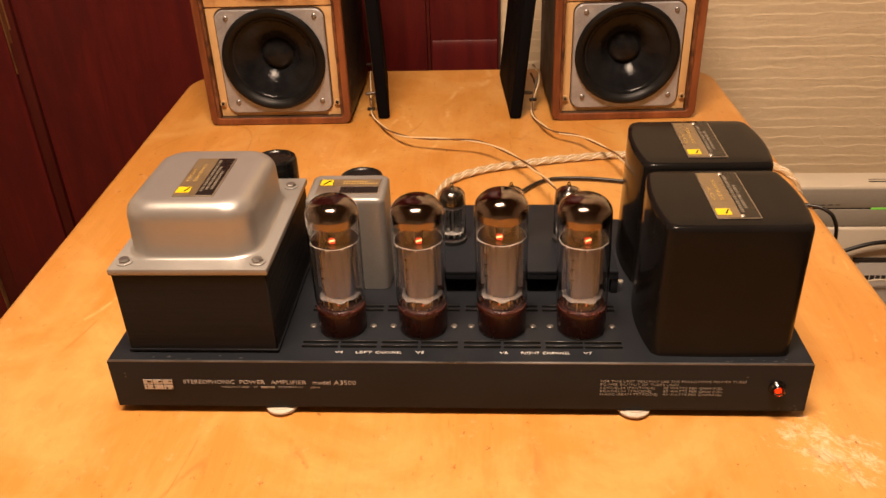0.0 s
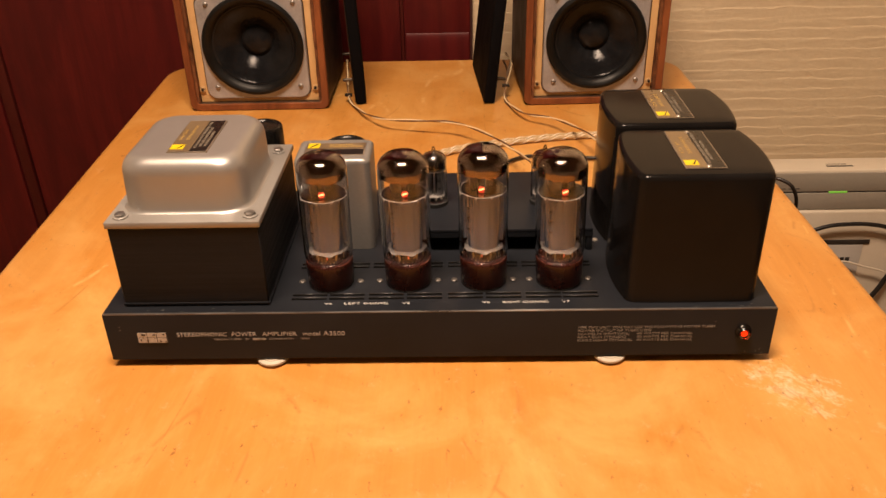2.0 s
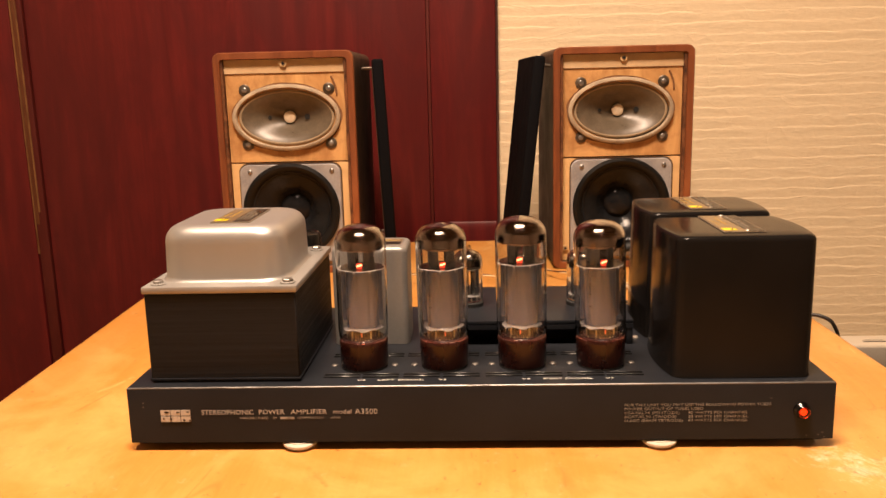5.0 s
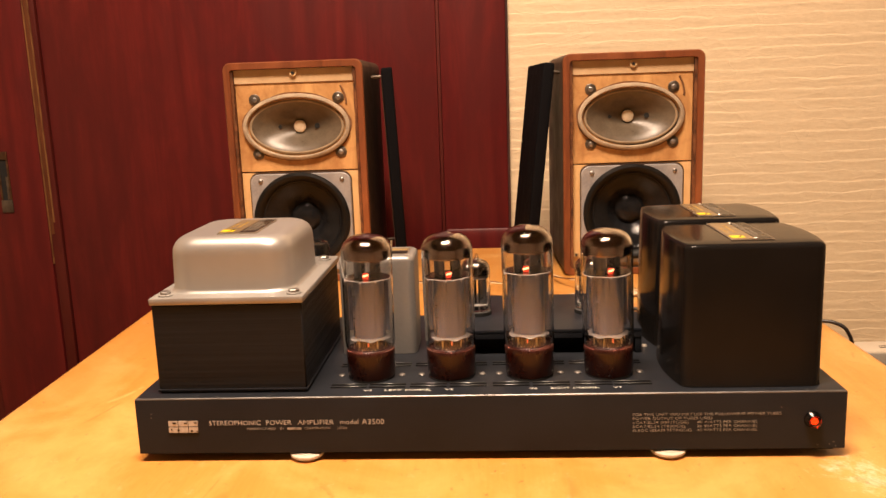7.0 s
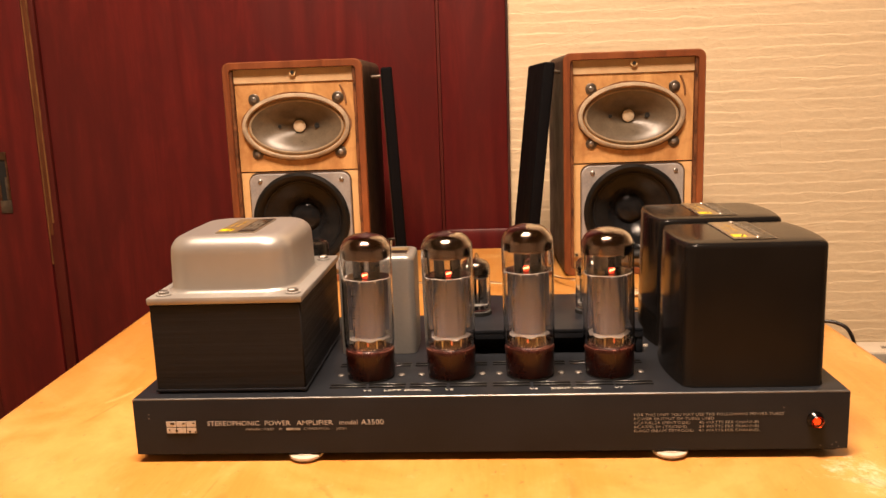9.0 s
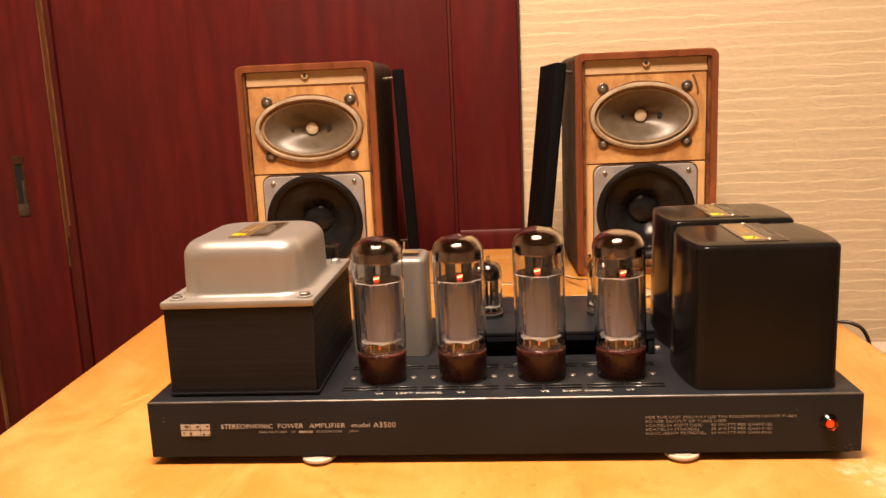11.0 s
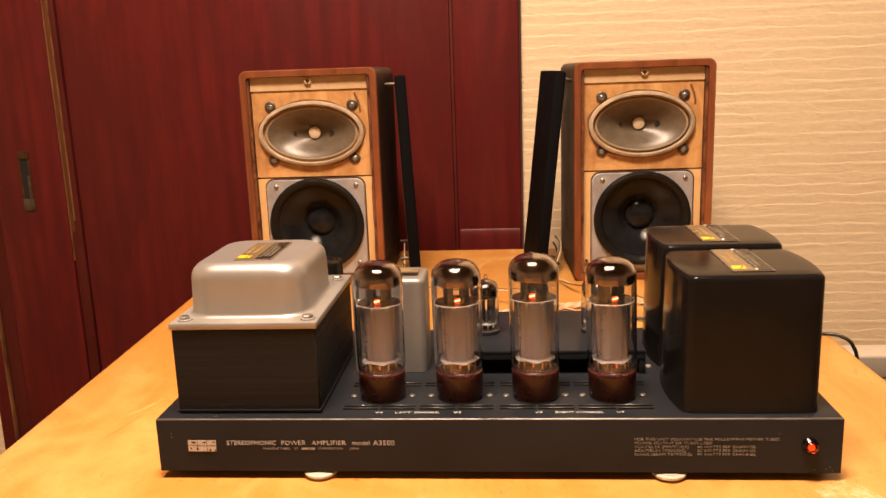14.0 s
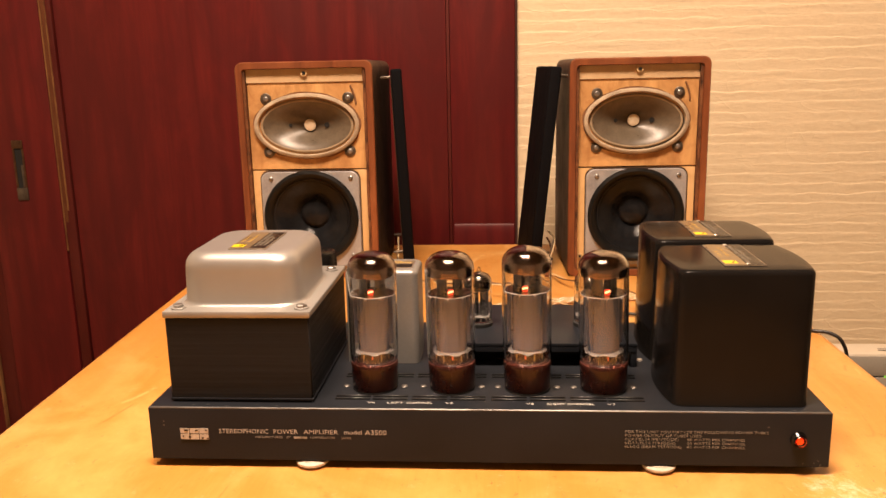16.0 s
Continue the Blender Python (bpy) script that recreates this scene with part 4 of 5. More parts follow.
# choke can
ch = rounded(-0.1030, -0.0480, 0.0800, 0.1210, 0.005, 5)
rings = [scaled(ch, 0.0, C + 0.0003), scaled(ch, 0.0, 0.8125)]
for k in range(1, 6):
    a = math.pi / 2 * k / 5
    rings.append(scaled(ch, 0.004 * (1 - math.cos(a)), 0.8125 + 0.004 * math.sin(a)))
choke = part("choke_can", loft(bmesh.new(), rings), CHOKE_PAINT, amp, "silver painted choke can", angle=60)
cp = part("nameplate", box(-0.0965, -0.0525, 0.0880, 0.1110, 0.8161, 0.8169, bevel=0.0002), LABEL_RIM, choke, "bronze and black nameplate")
part("bronze_panel", box(-0.0955, -0.0535, 0.1000, 0.1100, 0.8168, 0.81705), LABEL_BRONZE, cp)
part("black_panel", box(-0.0800, -0.0535, 0.0890, 0.0985, 0.8168, 0.81705), LABEL_BLACK, cp)
part("yellow_mark", box(-0.0950, -0.0865, 0.1005, 0.1095, 0.8170, 0.81735), YELLOW, cp)
for row, n in ((0.1025, 13), (0.1058, 9)):
    bars = bmesh.new()
    for k in range(n):
        add_box(bars, -0.0790 + 0.0019 * k, -0.0790 + 0.0019 * k + 0.0011, row, row + 0.0018, 0.8170, 0.8172)
    part("print_line", bars, GOLD_INK, cp)
stroke = bmesh.new()
loft(stroke, [[(-0.0935, 0.1012, z_), (-0.0925, 0.1012, z_), (-0.0875, 0.1075, z_), (-0.0890, 0.1080, z_)] for z_ in (0.8172, 0.81755)])
part("mark_stroke", stroke, LABEL_BLACK, cp)

# reservoir capacitors
for cx, cy, r, top in ((-0.0735, 0.1480, 0.0165, 0.8030), (-0.1405, 0.1560, 0.0165, 0.8150)):
    part("capacitor", lathe(cx, cy, [(r, C - 0.0002), (r, top - 0.003), (r - 0.0008, top - 0.0008), (r - 0.0022, top), (r - 0.0035, top - 0.0004), (r - 0.0045, top - 0.0016), (0.0005, top - 0.0016)], 36),
         CAP_BLACK, amp, "black sleeved electrolytic capacitor")

# driver deck: raised plate on posts over a dark gap
S = 0.7620
deck = part("driver_deck", box(-0.0165, 0.1135, 0.0745, 0.1770, S - 0.0030, S, bevel=0.0006), CHASSIS, amp, "raised dark driver-tube deck")
part("deck_lip", box(-0.0165, 0.1135, 0.0745, 0.0760, S - 0.0065, S - 0.0031), CHASSIS, deck)
for px0, px1 in ((-0.0165, -0.0120), (0.1090, 0.1135)):
    part("deck_post", box(px0, px1, 0.0750, 0.0850, C, S - 0.0066, bevel=0.0004), CHASSIS, deck)
part("deck_back", box(-0.0160, 0.1130, 0.1680, 0.1762, C, S - 0.0031), CHASSIS, deck)
part("deck_core", box(-0.0110, 0.1080, 0.0900, 0.1670, C + 0.0002, S - 0.0031), GLOSS_BLACK, deck)
for sx in (-0.0036, 0.0395, 0.0808):
    socket(sx, 0.1200, S + 0.0018, 0.0104)
# rear terminals
for k in range(6):
    tx = -0.02 + 0.028 * k
    part("terminal_post", facing(lathe(0, 0, [(0.0042, -0.012), (0.0042, -0.004), (0.0030, -0.004), (0.0030, 0.001)], 14), (tx, CB, 0.722)), GOLD_INK, amp)


# ---- tubes ----
def power_tube():
    """Big octal power tube: brown base, glass bulb with mirrored top, grey anode between two mica discs."""
    root = thing("power_tube", (0, 0, 0), "glowing octal power tube, brown base, silvered glass top", "vacuum tube", "power tubes")
    part("base", lathe(0, 0, [(0.0135, 0.0012), (0.0156, 0.0014), (0.0159, 0.0030), (0.0163, 0.0170), (0.0164, 0.0192), (0.0160, 0.0199), (0.0120, 0.0200)], 40), BASE_BROWN, root)
    prof = [(0.0144, 0.0201), (0.0157, 0.0206), (0.0164, 0.0222), (0.0168, 0.0270), (0.0169, 0.0600), (0.0169, 0.0864)]
    for k in range(1, 10):
        a = math.pi / 2 * k / 9
        prof.append((0.0169 - 0.0118 * (1 - math.cos(a)), 0.0864 + 0.0110 * math.sin(a)))
    prof += [(0.0030, 0.0981), (0.0002, 0.0983)]
    inner = [(max(r - 0.0009, 0.0001), z - (0.0009 if z > 0.09 else -0.0006 if z < 0.021 else 0)) for r, z in prof]
    bm = loft(bmesh.new(), [circle(0, 0, z, max(r, 1e-5), 48) for r, z in prof + inner[::-1]], closed=True)
    g = part("glass_bulb", bm, GLASS, root, "clear glass bulb", angle=70)
    g.visible_shadow = False
    film = [(r - 0.0003, z - (0.0003 if z > 0.09 else 0)) for r, z in inner if z > 0.0858]
    part("getter_film", lathe(0, 0, [(0.0157, 0.0800), (0.0157, 0.0830), (0.0157, 0.0855)] + film, 48, False, False), GETTER, root, "silvery brown getter mirror", angle=70)
    # anode: flattened cylinder with two fins
    ring = [(0.0106 * math.copysign(abs(math.cos(a)) ** 0.92, math.cos(a)), 0.0092 * math.copysign(abs(math.sin(a)) ** 0.92, math.sin(a))) for a in [2 * math.pi * i / 72 for i in range(72)]]
    # pressed seams down the plate
    seam = lambda a: 1 - 0.055 * sum(math.exp(-((math.atan2(math.sin(a - radians(q)), math.cos(a - radians(q)))) / 0.10) ** 2) for q in (-128, -52, 52, 128))
    ring = [(x * seam(math.atan2(y, x)), y * seam(math.atan2(y, x))) for x, y in ring]
    an = part("anode", loft(bmesh.new(), [[(x, y, z) for x, y in ring] for z in (0.0290, 0.0475, 0.0478, 0.0684)], True, True), ANODE, root, "dull grey anode plate", angle=50)
    for sx in (-1, 1):
        part("anode_fin", box(sx * 0.0118 - 0.0018, sx * 0.0118 + 0.0018, -0.0004, 0.0004, 0.0325, 0.0680), ANODE, an)
    for z in (0.042, 0.050, 0.057):
        part("anode_mark", box(-0.0098, -0.0076, -0.0070, -0.0056, z, z + 0.0006), SLOT, an)
    scratch = [Vector((-0.0040 + 0.0011 * k, -0.0092 + 0.0006 * abs(k - 3.6) / 3.6, 0.0412 + 0.00035 * k - 0.00012 * (k % 3))) for k in range(8)]
    part("anode_scratch", sweep(scratch, 0.00016, 5), SMALL_ANODE, an, "bright crease in the plate")
    wave = lambda a, k: 0.028 * math.sin(5 * a + k) + 0.022 * math.sin(11 * a + 2 * k) + 0.018 * math.sin(23 * a + 3 * k)
    turns = [2 * math.pi * i / 72 for i in range(72)]
    flake = lambda r, k, z: [(r * (1 + wave(a, k)) * math.cos(a), r * (1 + wave(a, k)) * math.sin(a), z + 0.0005 * math.sin(7 * a + k)) for a in turns]
    disc = lambda r, z: [[(r * (1 + 0.3 * wave(a, 1)) * math.cos(a), r * (1 + 0.3 * wave(a, 1)) * math.sin(a), zz) for a in turns] for zz in (z, z + 0.0004)]
    up = part("mica_disc", loft(bmesh.new(), disc(0.0152, 0.0687)), MICA_CLEAR, root, "upper mica spacer disc")
    hoop = [[(r * (1 + 0.25 * wave(a, 1)) * math.cos(a), r * (1 + 0.25 * wave(a, 1)) * math.sin(a), z + 0.00015 * math.sin(5 * a)) for a in turns] for r, z in ((0.0152, 0.0686), (0.0155, 0.0687), (0.0155, 0.0690), (0.0151, 0.0691))]
    part("mica_rim", loft(bmesh.new(), hoop, closed=True), MICA, up, "pale frayed rim")
    for a in (-100, -62, -150):
        x, y = 0.0155 * math.cos(radians(a)), 0.0155 * math.sin(radians(a))
        part("mica_tooth", lathe(x * 0.99, y * 0.99, [(0.0003, 0.0672), (0.0006, 0.0680), (0.0006, 0.0690)], 8), MICA, up)
    part("mica_disc", loft(bmesh.new(), [flake(0.0112, 1, 0.0279), flake(0.0128, 2, 0.0275), flake(0.0132, 2, 0.0280), flake(0.0120, 3, 0.0285), flake(0.0095, 1, 0.0286)]), MICA_PALE, root, "pale crumbling lower mica disc", angle=20)
    # dark shield halves above the upper disc, open at front and back
    for sx in (-1, 1):
        arc = [radians(-72 + 144 * i / 12) for i in range(13)]
        half = [(sx * 0.0090 * math.cos(a), 0.0078 * math.sin(a)) for a in arc] + [(sx * 0.0076 * math.cos(a), 0.0064 * math.sin(a)) for a in arc[::-1]]
        part("getter_shield", loft(bmesh.new(), [[(x, y, z) for x, y in half] for z in (0.0692, 0.0800)]), INNER_METAL, root, "dark inner shield half above the anode")
    top = part("getter_cap", loft(bmesh.new(), [[(x * k, y * k, z) for x, y in ring] for k, z in ((0.90, 0.0801), (0.90, 0.0808), (0.72, 0.0814))]), WIRE_METAL, root, "tan metal cap over the shield")
    part("getter_ring", lathe(0, 0, [(0.0075, 0.0822), (0.0075, 0.0828), (0.0055, 0.0828), (0.0055, 0.0822)], 24, False, False), WIRE_METAL, top)
    tip = box(-0.0019, 0.0019, -0.0086, -0.0079, -0.0006, 0.0006, bevel=0.0003)
    bmesh.ops.transform(tip, matrix=Matrix.Translation((0, 0, 0.0716)) @ Euler((0, radians(-16), 0)).to_matrix().to_4x4(), verts=tip.verts)
    part("heater_tip", tip, FILAMENT, root, "orange glowing heater end")
    part("heater_sleeve", box(-0.0018, 0.0016, -0.0082, -0.0066, 0.0692, 0.0730, bevel=0.0004), FILAMENT_HALO, root, "dull red heater sleeve")
    stem = part("glass_stem", lathe(0, 0, [(0.0118, 0.0203), (0.0117, 0.0212), (0.0104, 0.0224), (0.0092, 0.0238), (0.0086, 0.0268)], 28), STEM, root, "brown mottled stem and lead wires")
    part("heater_leg", box(-0.0005, 0.0006, -0.0096, -0.0090, 0.0226, 0.0268, bevel=0.0002), FILAMENT_LOW, stem, "faint heater glow below the disc")
    for sx, sy in ((-0.0105, -0.0030), (0.0105, -0.0030), (-0.0060, -0.0088), (0.0060, -0.0088)):
        part("support_rod", lathe(sx, sy, [(0.0006, 0.0203), (0.0006, 0.0276)], 8), WIRE_METAL, stem)
    for a, r in ((-152, 0.0006), (-124, 0.0004), (-109, 0.0007), (-78, 0.0005), (-66, 0.0007), (-31, 0.0004)):
        a = radians(a)
        part("stem_bead", lathe(0.0116 * math.cos(a), 0.0116 * math.sin(a), [(r * 0.5, 0.0205), (r, 0.0211), (r * 0.4, 0.0218)], 7), WIRE_METAL, stem)
    return root


first = power_tube()
first.location = (-0.0750, 0.0338, C)
first.rotation_euler = (0, radians(0.3), 0)
for x, lift, turn in ((-0.0205, 0.0, 8), (0.0319, 0.0035, -9), (0.0844, 0.0, 12)):
    t = copy_thing(first, pose(x, 0.0338, C, 0, -1.3 if x > 0.08 else -0.5, turn))
    if lift:
        t.scale = (1, 1, 1.035)
        t["label"] = "glowing octal power tube, slightly taller, brown base"


def small_tube():
    root = thing("driver_tube", (0, 0, 0), "small glass driver tube with a dark silvered tip", "vacuum tube", "driver tubes")
    prof = [(0.0094, 0.0016), (0.0100, 0.0035), (0.0100, 0.0340), (0.0094, 0.0380), (0.0075, 0.0408), (0.0042, 0.0424), (0.0020, 0.0432), (0.0014, 0.0452), (0.0009, 0.0470), (0.0001, 0.0476)]
    inner = [(max(r - 0.0006, 0.0001), z - (0.0006 if z > 0.035 else -0.0006 if z < 0.003 else 0)) for r, z in prof]
    bm = loft(bmesh.new(), [circle(0, 0, z, max(r, 1e-5), 32) for r, z in prof + inner[::-1]], closed=True)
    g = part("glass_bulb", bm, GLASS, root, "clear glass bulb", angle=70)
    g.visible_shadow = False
    part("getter_film", lathe(0, 0, [(0.0092, 0.0306), (0.0092, 0.0338), (0.0085, 0.0366), (0.0066, 0.0394), (0.0033, 0.0410), (0.0010, 0.0416), (0.0005, 0.0440)], 32, False, False), DARK_MIRROR, root, "dark silvered getter film", angle=70)
    part("mica_disc", lathe(0, 0, [(0.0090, 0.0282), (0.0090, 0.0285)], 24), MICA_PALE, root)
    part("mica_disc", lathe(0, 0, [(0.0085, 0.0058), (0.0085, 0.0061)], 24), MICA_LOW, root)
    for k in range(9):
        a = 2 * math.pi * k / 9
        part("pin_bead", lathe(0.0070 * math.cos(a), 0.0070 * math.sin(a), [(0.0005, 0.0026), (0.0009, 0.0034), (0.0005, 0.0046)], 8), SCREW, root)
    for sx in (-0.0040, 0.0040):
        ring = lambda z: [(sx + 0.0034 * math.cos(a), 0.0050 * math.sin(a), z) for a in [2 * math.pi * i / 16 for i in range(16)]]
        an = part("anode", loft(bmesh.new(), [ring(0.0064), ring(0.0281)]), SMALL_ANODE, root)
        part("anode_rivet", box(sx - 0.0006, sx + 0.0006, -0.0054, -0.0049, 0.012, 0.0132), SLOT, an)
        part("anode_rivet", box(sx - 0.0006, sx + 0.0006, -0.0054, -0.0049, 0.019, 0.0202), SLOT, an)
    return root


st = small_tube()
st.location = (-0.0036, 0.1200, S + 0.0026)
st.scale = (1, 1, 0.945)
for x, turn in ((0.0395, 20), (0.0808, 50)):
    copy_thing(st, pose(x, 0.1200, S + 0.0026, 0, 0, turn))

# ---- loudspeakers ----
def loudspeaker():
    """Open-fronted two-way box, built about its base centre with the front at y = 0: cabinet sleeve, recessed baffle, oval tweeter, round woofer."""
    W, D, HH, t = 0.1690, 0.168, 0.2735, 0.0088
    root = thing("loudspeaker", (0, 0, 0), "walnut bookshelf loudspeaker with its grille taken off", "loudspeaker", "loudspeakers")
    out = rounded(-W / 2, W / 2, 0, HH, 0.0095, 6)
    inn = rounded(-W / 2 + t, W / 2 - t, t, HH - t, 0.004, 6)
    ring = lambda o, y: [(x, y, z) for x, z in o]
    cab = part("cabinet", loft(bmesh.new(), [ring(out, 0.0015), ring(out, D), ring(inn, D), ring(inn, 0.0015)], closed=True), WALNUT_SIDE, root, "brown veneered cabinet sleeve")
    rim = rounded(-W / 2 + 0.0012, W / 2 - 0.0012, 0.0012, HH - 0.0012, 0.0090, 6)
    rin = rounded(-W / 2 + t - 0.0008, W / 2 - t + 0.0008, t - 0.0008, HH - t + 0.0008, 0.005, 6)
    part("front_edge", loft(bmesh.new(), [ring(rim, -0.0004), ring(out, 0.0014), ring(inn, 0.0014), ring(rin, -0.0004)], closed=True), WALNUT, cab, "red-brown walnut front edge")
    x0, x1, z0, z1 = -W / 2 + t, W / 2 - t, t, HH - t
    for name, a, b in (("rebate_left", x0 + 0.0002, x0 + 0.0032), ("rebate_right", x1 - 0.0032, x1 - 0.0002)):
        bm = box(a, b, 0.0016, 0.0115, z0 + 0.0002, z1 - 0.0002)
        for _ in range(3):
            bmesh.ops.subdivide_edges(bm, edges=[e for e in bm.edges if abs(e.verts[0].co.z - e.verts[1].co.z) > 0.008], cuts=2)
        for v in bm.verts:
            v.co.x += (0.0012 * noise.noise(v.co * 210)) if abs(v.co.x) < abs(x0) - 0.002 else 0
        part(name, bm, RAW_EDGE, cab, "torn raw rebate strip", angle=20)
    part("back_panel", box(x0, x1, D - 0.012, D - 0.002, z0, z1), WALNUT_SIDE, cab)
    split = 0.1398
    def board(z_low, z_high, y, hx, hz, hzc):
        """A board with a round or oval hole through it."""
        o = rounded(x0 + 0.0034, x1 - 0.0034, z_low, z_high, 0.0008, 3)
        h = []
        for x, z in o:
            a = math.atan2((z - hzc) / hz, x / hx)
            h.append((hx * math.cos(a), hzc + hz * math.sin(a)))
        o2 = [(x * 0.994, hzc + (z - hzc) * 0.992) for x, z in o]
        return loft(bmesh.new(), [ring(o2, y), ring(o, y + 0.0006), ring(o, 0.020), ring(h, 0.020), ring(h, y)], closed=True)

    part("upper_baffle", board(split + 0.0006, z1 - 0.0165, 0.0075, 0.0570, 0.0330, 0.1945), PLY, root, "light plywood tweeter board")
    part("lower_baffle", board(z0 + 0.0002, split - 0.0006, 0.0085, 0.0575, 0.0575, 0.0790), PLY_STRIP, root, "pale plywood woofer board")
    top = part("top_rail", box(x0 + 0.0034, x1 - 0.0034, 0.0060, 0.020, z1 - 0.0164, z1 - 0.0002), GREY_STRIP, root, "greyed rail under the top")
    peg = lambda x, z, y, r, par: part("grille_socket", facing(lathe(0, 0, [(r, -0.004), (r, 0.0025), (r * 0.6, 0.0025), (r * 0.5, 0.0005), (0.0002, 0.0003)], 18), (x, y, z)), SOCKET_PALE, par)
    hole = lambda x, z, y, r, par: part("socket_hole", facing(lathe(0, 0, [(r, 0.0), (r, 0.0008), (0.0002, 0.0009)], 14), (x, y, z)), SLOT, par)
    pg = peg(0.0, 0.2595, 0.0056, 0.0042, top)
    hole(0.0, 0.2595, 0.0029, 0.0018, pg)
    for sx in (-0.0685, 0.0685):
        g2 = peg(sx, 0.0255, 0.0085, 0.0034, root)
        hole(sx, 0.0255, 0.0058, 0.0015, g2)
    # scorched arc on the board, right of the tweeter
    arc = [Vector((0.0142 + 0.0478 * math.cos(a), 0.0073, 0.2195 + 0.0478 * math.sin(a))) for a in [radians(1 + 3.2 * k) for k in range(10)]]
    part("board_groove", sweep(arc, 0.0013, 6), GLUE, root, "dark curved groove in the board")

    # woofer
    wz = 0.0790
    fr = rounded(-0.0622, 0.0622, wz - 0.0650, wz + 0.0580, 0.011, 6)
    hole_r = circle(0, wz, 0, 0.0582, len(fr))
    start = min(range(len(hole_r)), key=lambda i: (Vector(hole_r[i][:2]) - Vector(fr[0])).length)
    hr = [hole_r[(start + i) % len(fr)] for i in range(len(fr))]
    rr = lambda y: [(x, y, z) for x, z in fr]
    hh = lambda y: [(p[0], y, p[1]) for p in hr]
    sm = [(x * 0.985, z) for x, z in fr]
    wf = part("woofer", loft(bmesh.new(), [rr(0.0084), rr(0.0064), [(x, 0.0052, wz + (z - wz) * 0.985) for x, z in sm], hh(0.0052), hh(0.0084)], closed=True), FRAME_GREY, root, "grey pressed-steel woofer frame")
    # shadow of the frame's recess, modelled as a dark ring reaching higher on top
    gap = rounded(-0.0634, 0.0638, wz - 0.0655, wz + 0.0600, 0.0120, 6)
    part("frame_shadow", loft(bmesh.new(), [[(x, y, z) for x, z in o] for o, y in ((gap, 0.0088), (gap, 0.0082), (fr, 0.0082), (fr, 0.0088))], closed=True), WALNUT_SIDE, wf, "dark ring for the recess shadow round the frame")
    part("driver_back", facing(lathe(0, 0, [(0.0598, -0.0330), (0.0598, -0.0328), (0.0002, -0.0328)], 40), (0, 0.0058, wz)), SLOT, wf)
    part("surround", facing(lathe(0, 0, [(0.0588, 0.0), (0.0600, 0.0028), (0.0588, 0.0050), (0.0560, 0.0060), (0.0530, 0.0050), (0.0504, 0.0026), (0.0490, 0.0008)], 56, False, False), (0, 0.0056, wz)), RUBBER, wf, "black rubber roll surround")
    cone = [(0.0494, 0.0010), (0.0484, -0.0002), (0.0464, -0.0006), (0.0454, -0.0018), (0.0395, -0.0042), (0.0330, -0.0076), (0.0280, -0.0110), (0.0230, -0.0150), (0.0185, -0.0192), (0.0165, -0.0215)]
    part("cone", facing(lathe(0, 0, cone, 56, False, False), (0, 0.0058, wz)), CONE, wf, "shiny black coated cone")
    part("dust_cap", facing(lathe(0, 0, [(0.0188, -0.0191), (0.0168, -0.0174), (0.0138, -0.0157), (0.0100, -0.0144), (0.0060, -0.0136), (0.0030, -0.0133), (0.0002, -0.0132)], 36, False, True), (0.0012, 0.0058, wz + 0.001)), CONE, wf, "black domed dust cap")
    for sx, sz in ((-0.0490, 0.1285), (0.0518, 0.1288), (-0.0490, 0.0282), (0.0515, 0.0285)):
        part("screw", facing(lathe(0, 0, [(0.0029, -0.0004), (0.0029, 0.0008), (0.0021, 0.0017), (0.0008, 0.0021)], 16), (sx, 0.0052, sz)), BOLT_GREY, wf)

    # oval tweeter
    tz = 0.1945
    ov = lambda rx, rz, y: [(rx * math.cos(a), y, tz + rz * math.sin(a)) for a in [2 * math.pi * i / 64 for i in range(64)]]
    tw = part("tweeter", loft(bmesh.new(), [ov(0.0655, 0.0405, 0.0078), ov(0.0655, 0.0405, 0.0030), ov(0.0640, 0.0390, 0.0018), ov(0.0612, 0.0364, 0.0016), ov(0.0602, 0.0354, 0.0030), ov(0.0602, 0.0354, 0.0078)], closed=True), GASKET, root, "oval tweeter with brown felt gasket")
    edge = [(1 + 0.012 * math.sin(5 * a) + 0.010 * math.sin(11 * a + 1)) for a in [2 * math.pi * i / 64 for i in range(64)]]
    blot = lambda k, y: [(x * (1 + (k - 1) * e), y, tz + (z - tz) * (1 + (k - 1) * e * 1.3)) for (x, _, z), e in zip(ov(0.0650, 0.0400, 0), [max(0.2, 1 + 22 * (e - 1)) for e in edge])]
    part("glue_ring", loft(bmesh.new(), [blot(1.0, 0.0074), blot(1.035, 0.0072), blot(1.04, 0.0078), blot(1.0, 0.0079)], closed=True), GLUE, tw, "brown glue squeezed out round the gasket")
    part("chassis_ring", loft(bmesh.new(), [ov(0.0603, 0.0355, 0.0078), ov(0.0588, 0.0340, 0.0086), ov(0.0584, 0.0336, 0.0086)], False, False), CLAMP, tw, "dark groove inside the gasket")
    part("cone_ring", loft(bmesh.new(), [ov(0.0586, 0.0338, 0.0080), ov(0.0580, 0.0332, 0.0060), ov(0.0564, 0.0316, 0.0054), ov(0.0550, 0.0302, 0.0060)], False, False), FELT_RING, tw, "tan folded cone edge")
    part("cone", loft(bmesh.new(), [ov(0.0552, 0.0302, 0.0058), ov(0.0505, 0.0270, 0.0074), ov(0.0420, 0.0220, 0.0118), ov(0.0300, 0.0160, 0.0180), ov(0.0180, 0.0110, 0.0238), ov(0.0085, 0.0080, 0.0272)], False, True), PAPER_CONE, tw, "grey-brown glazed paper cone")
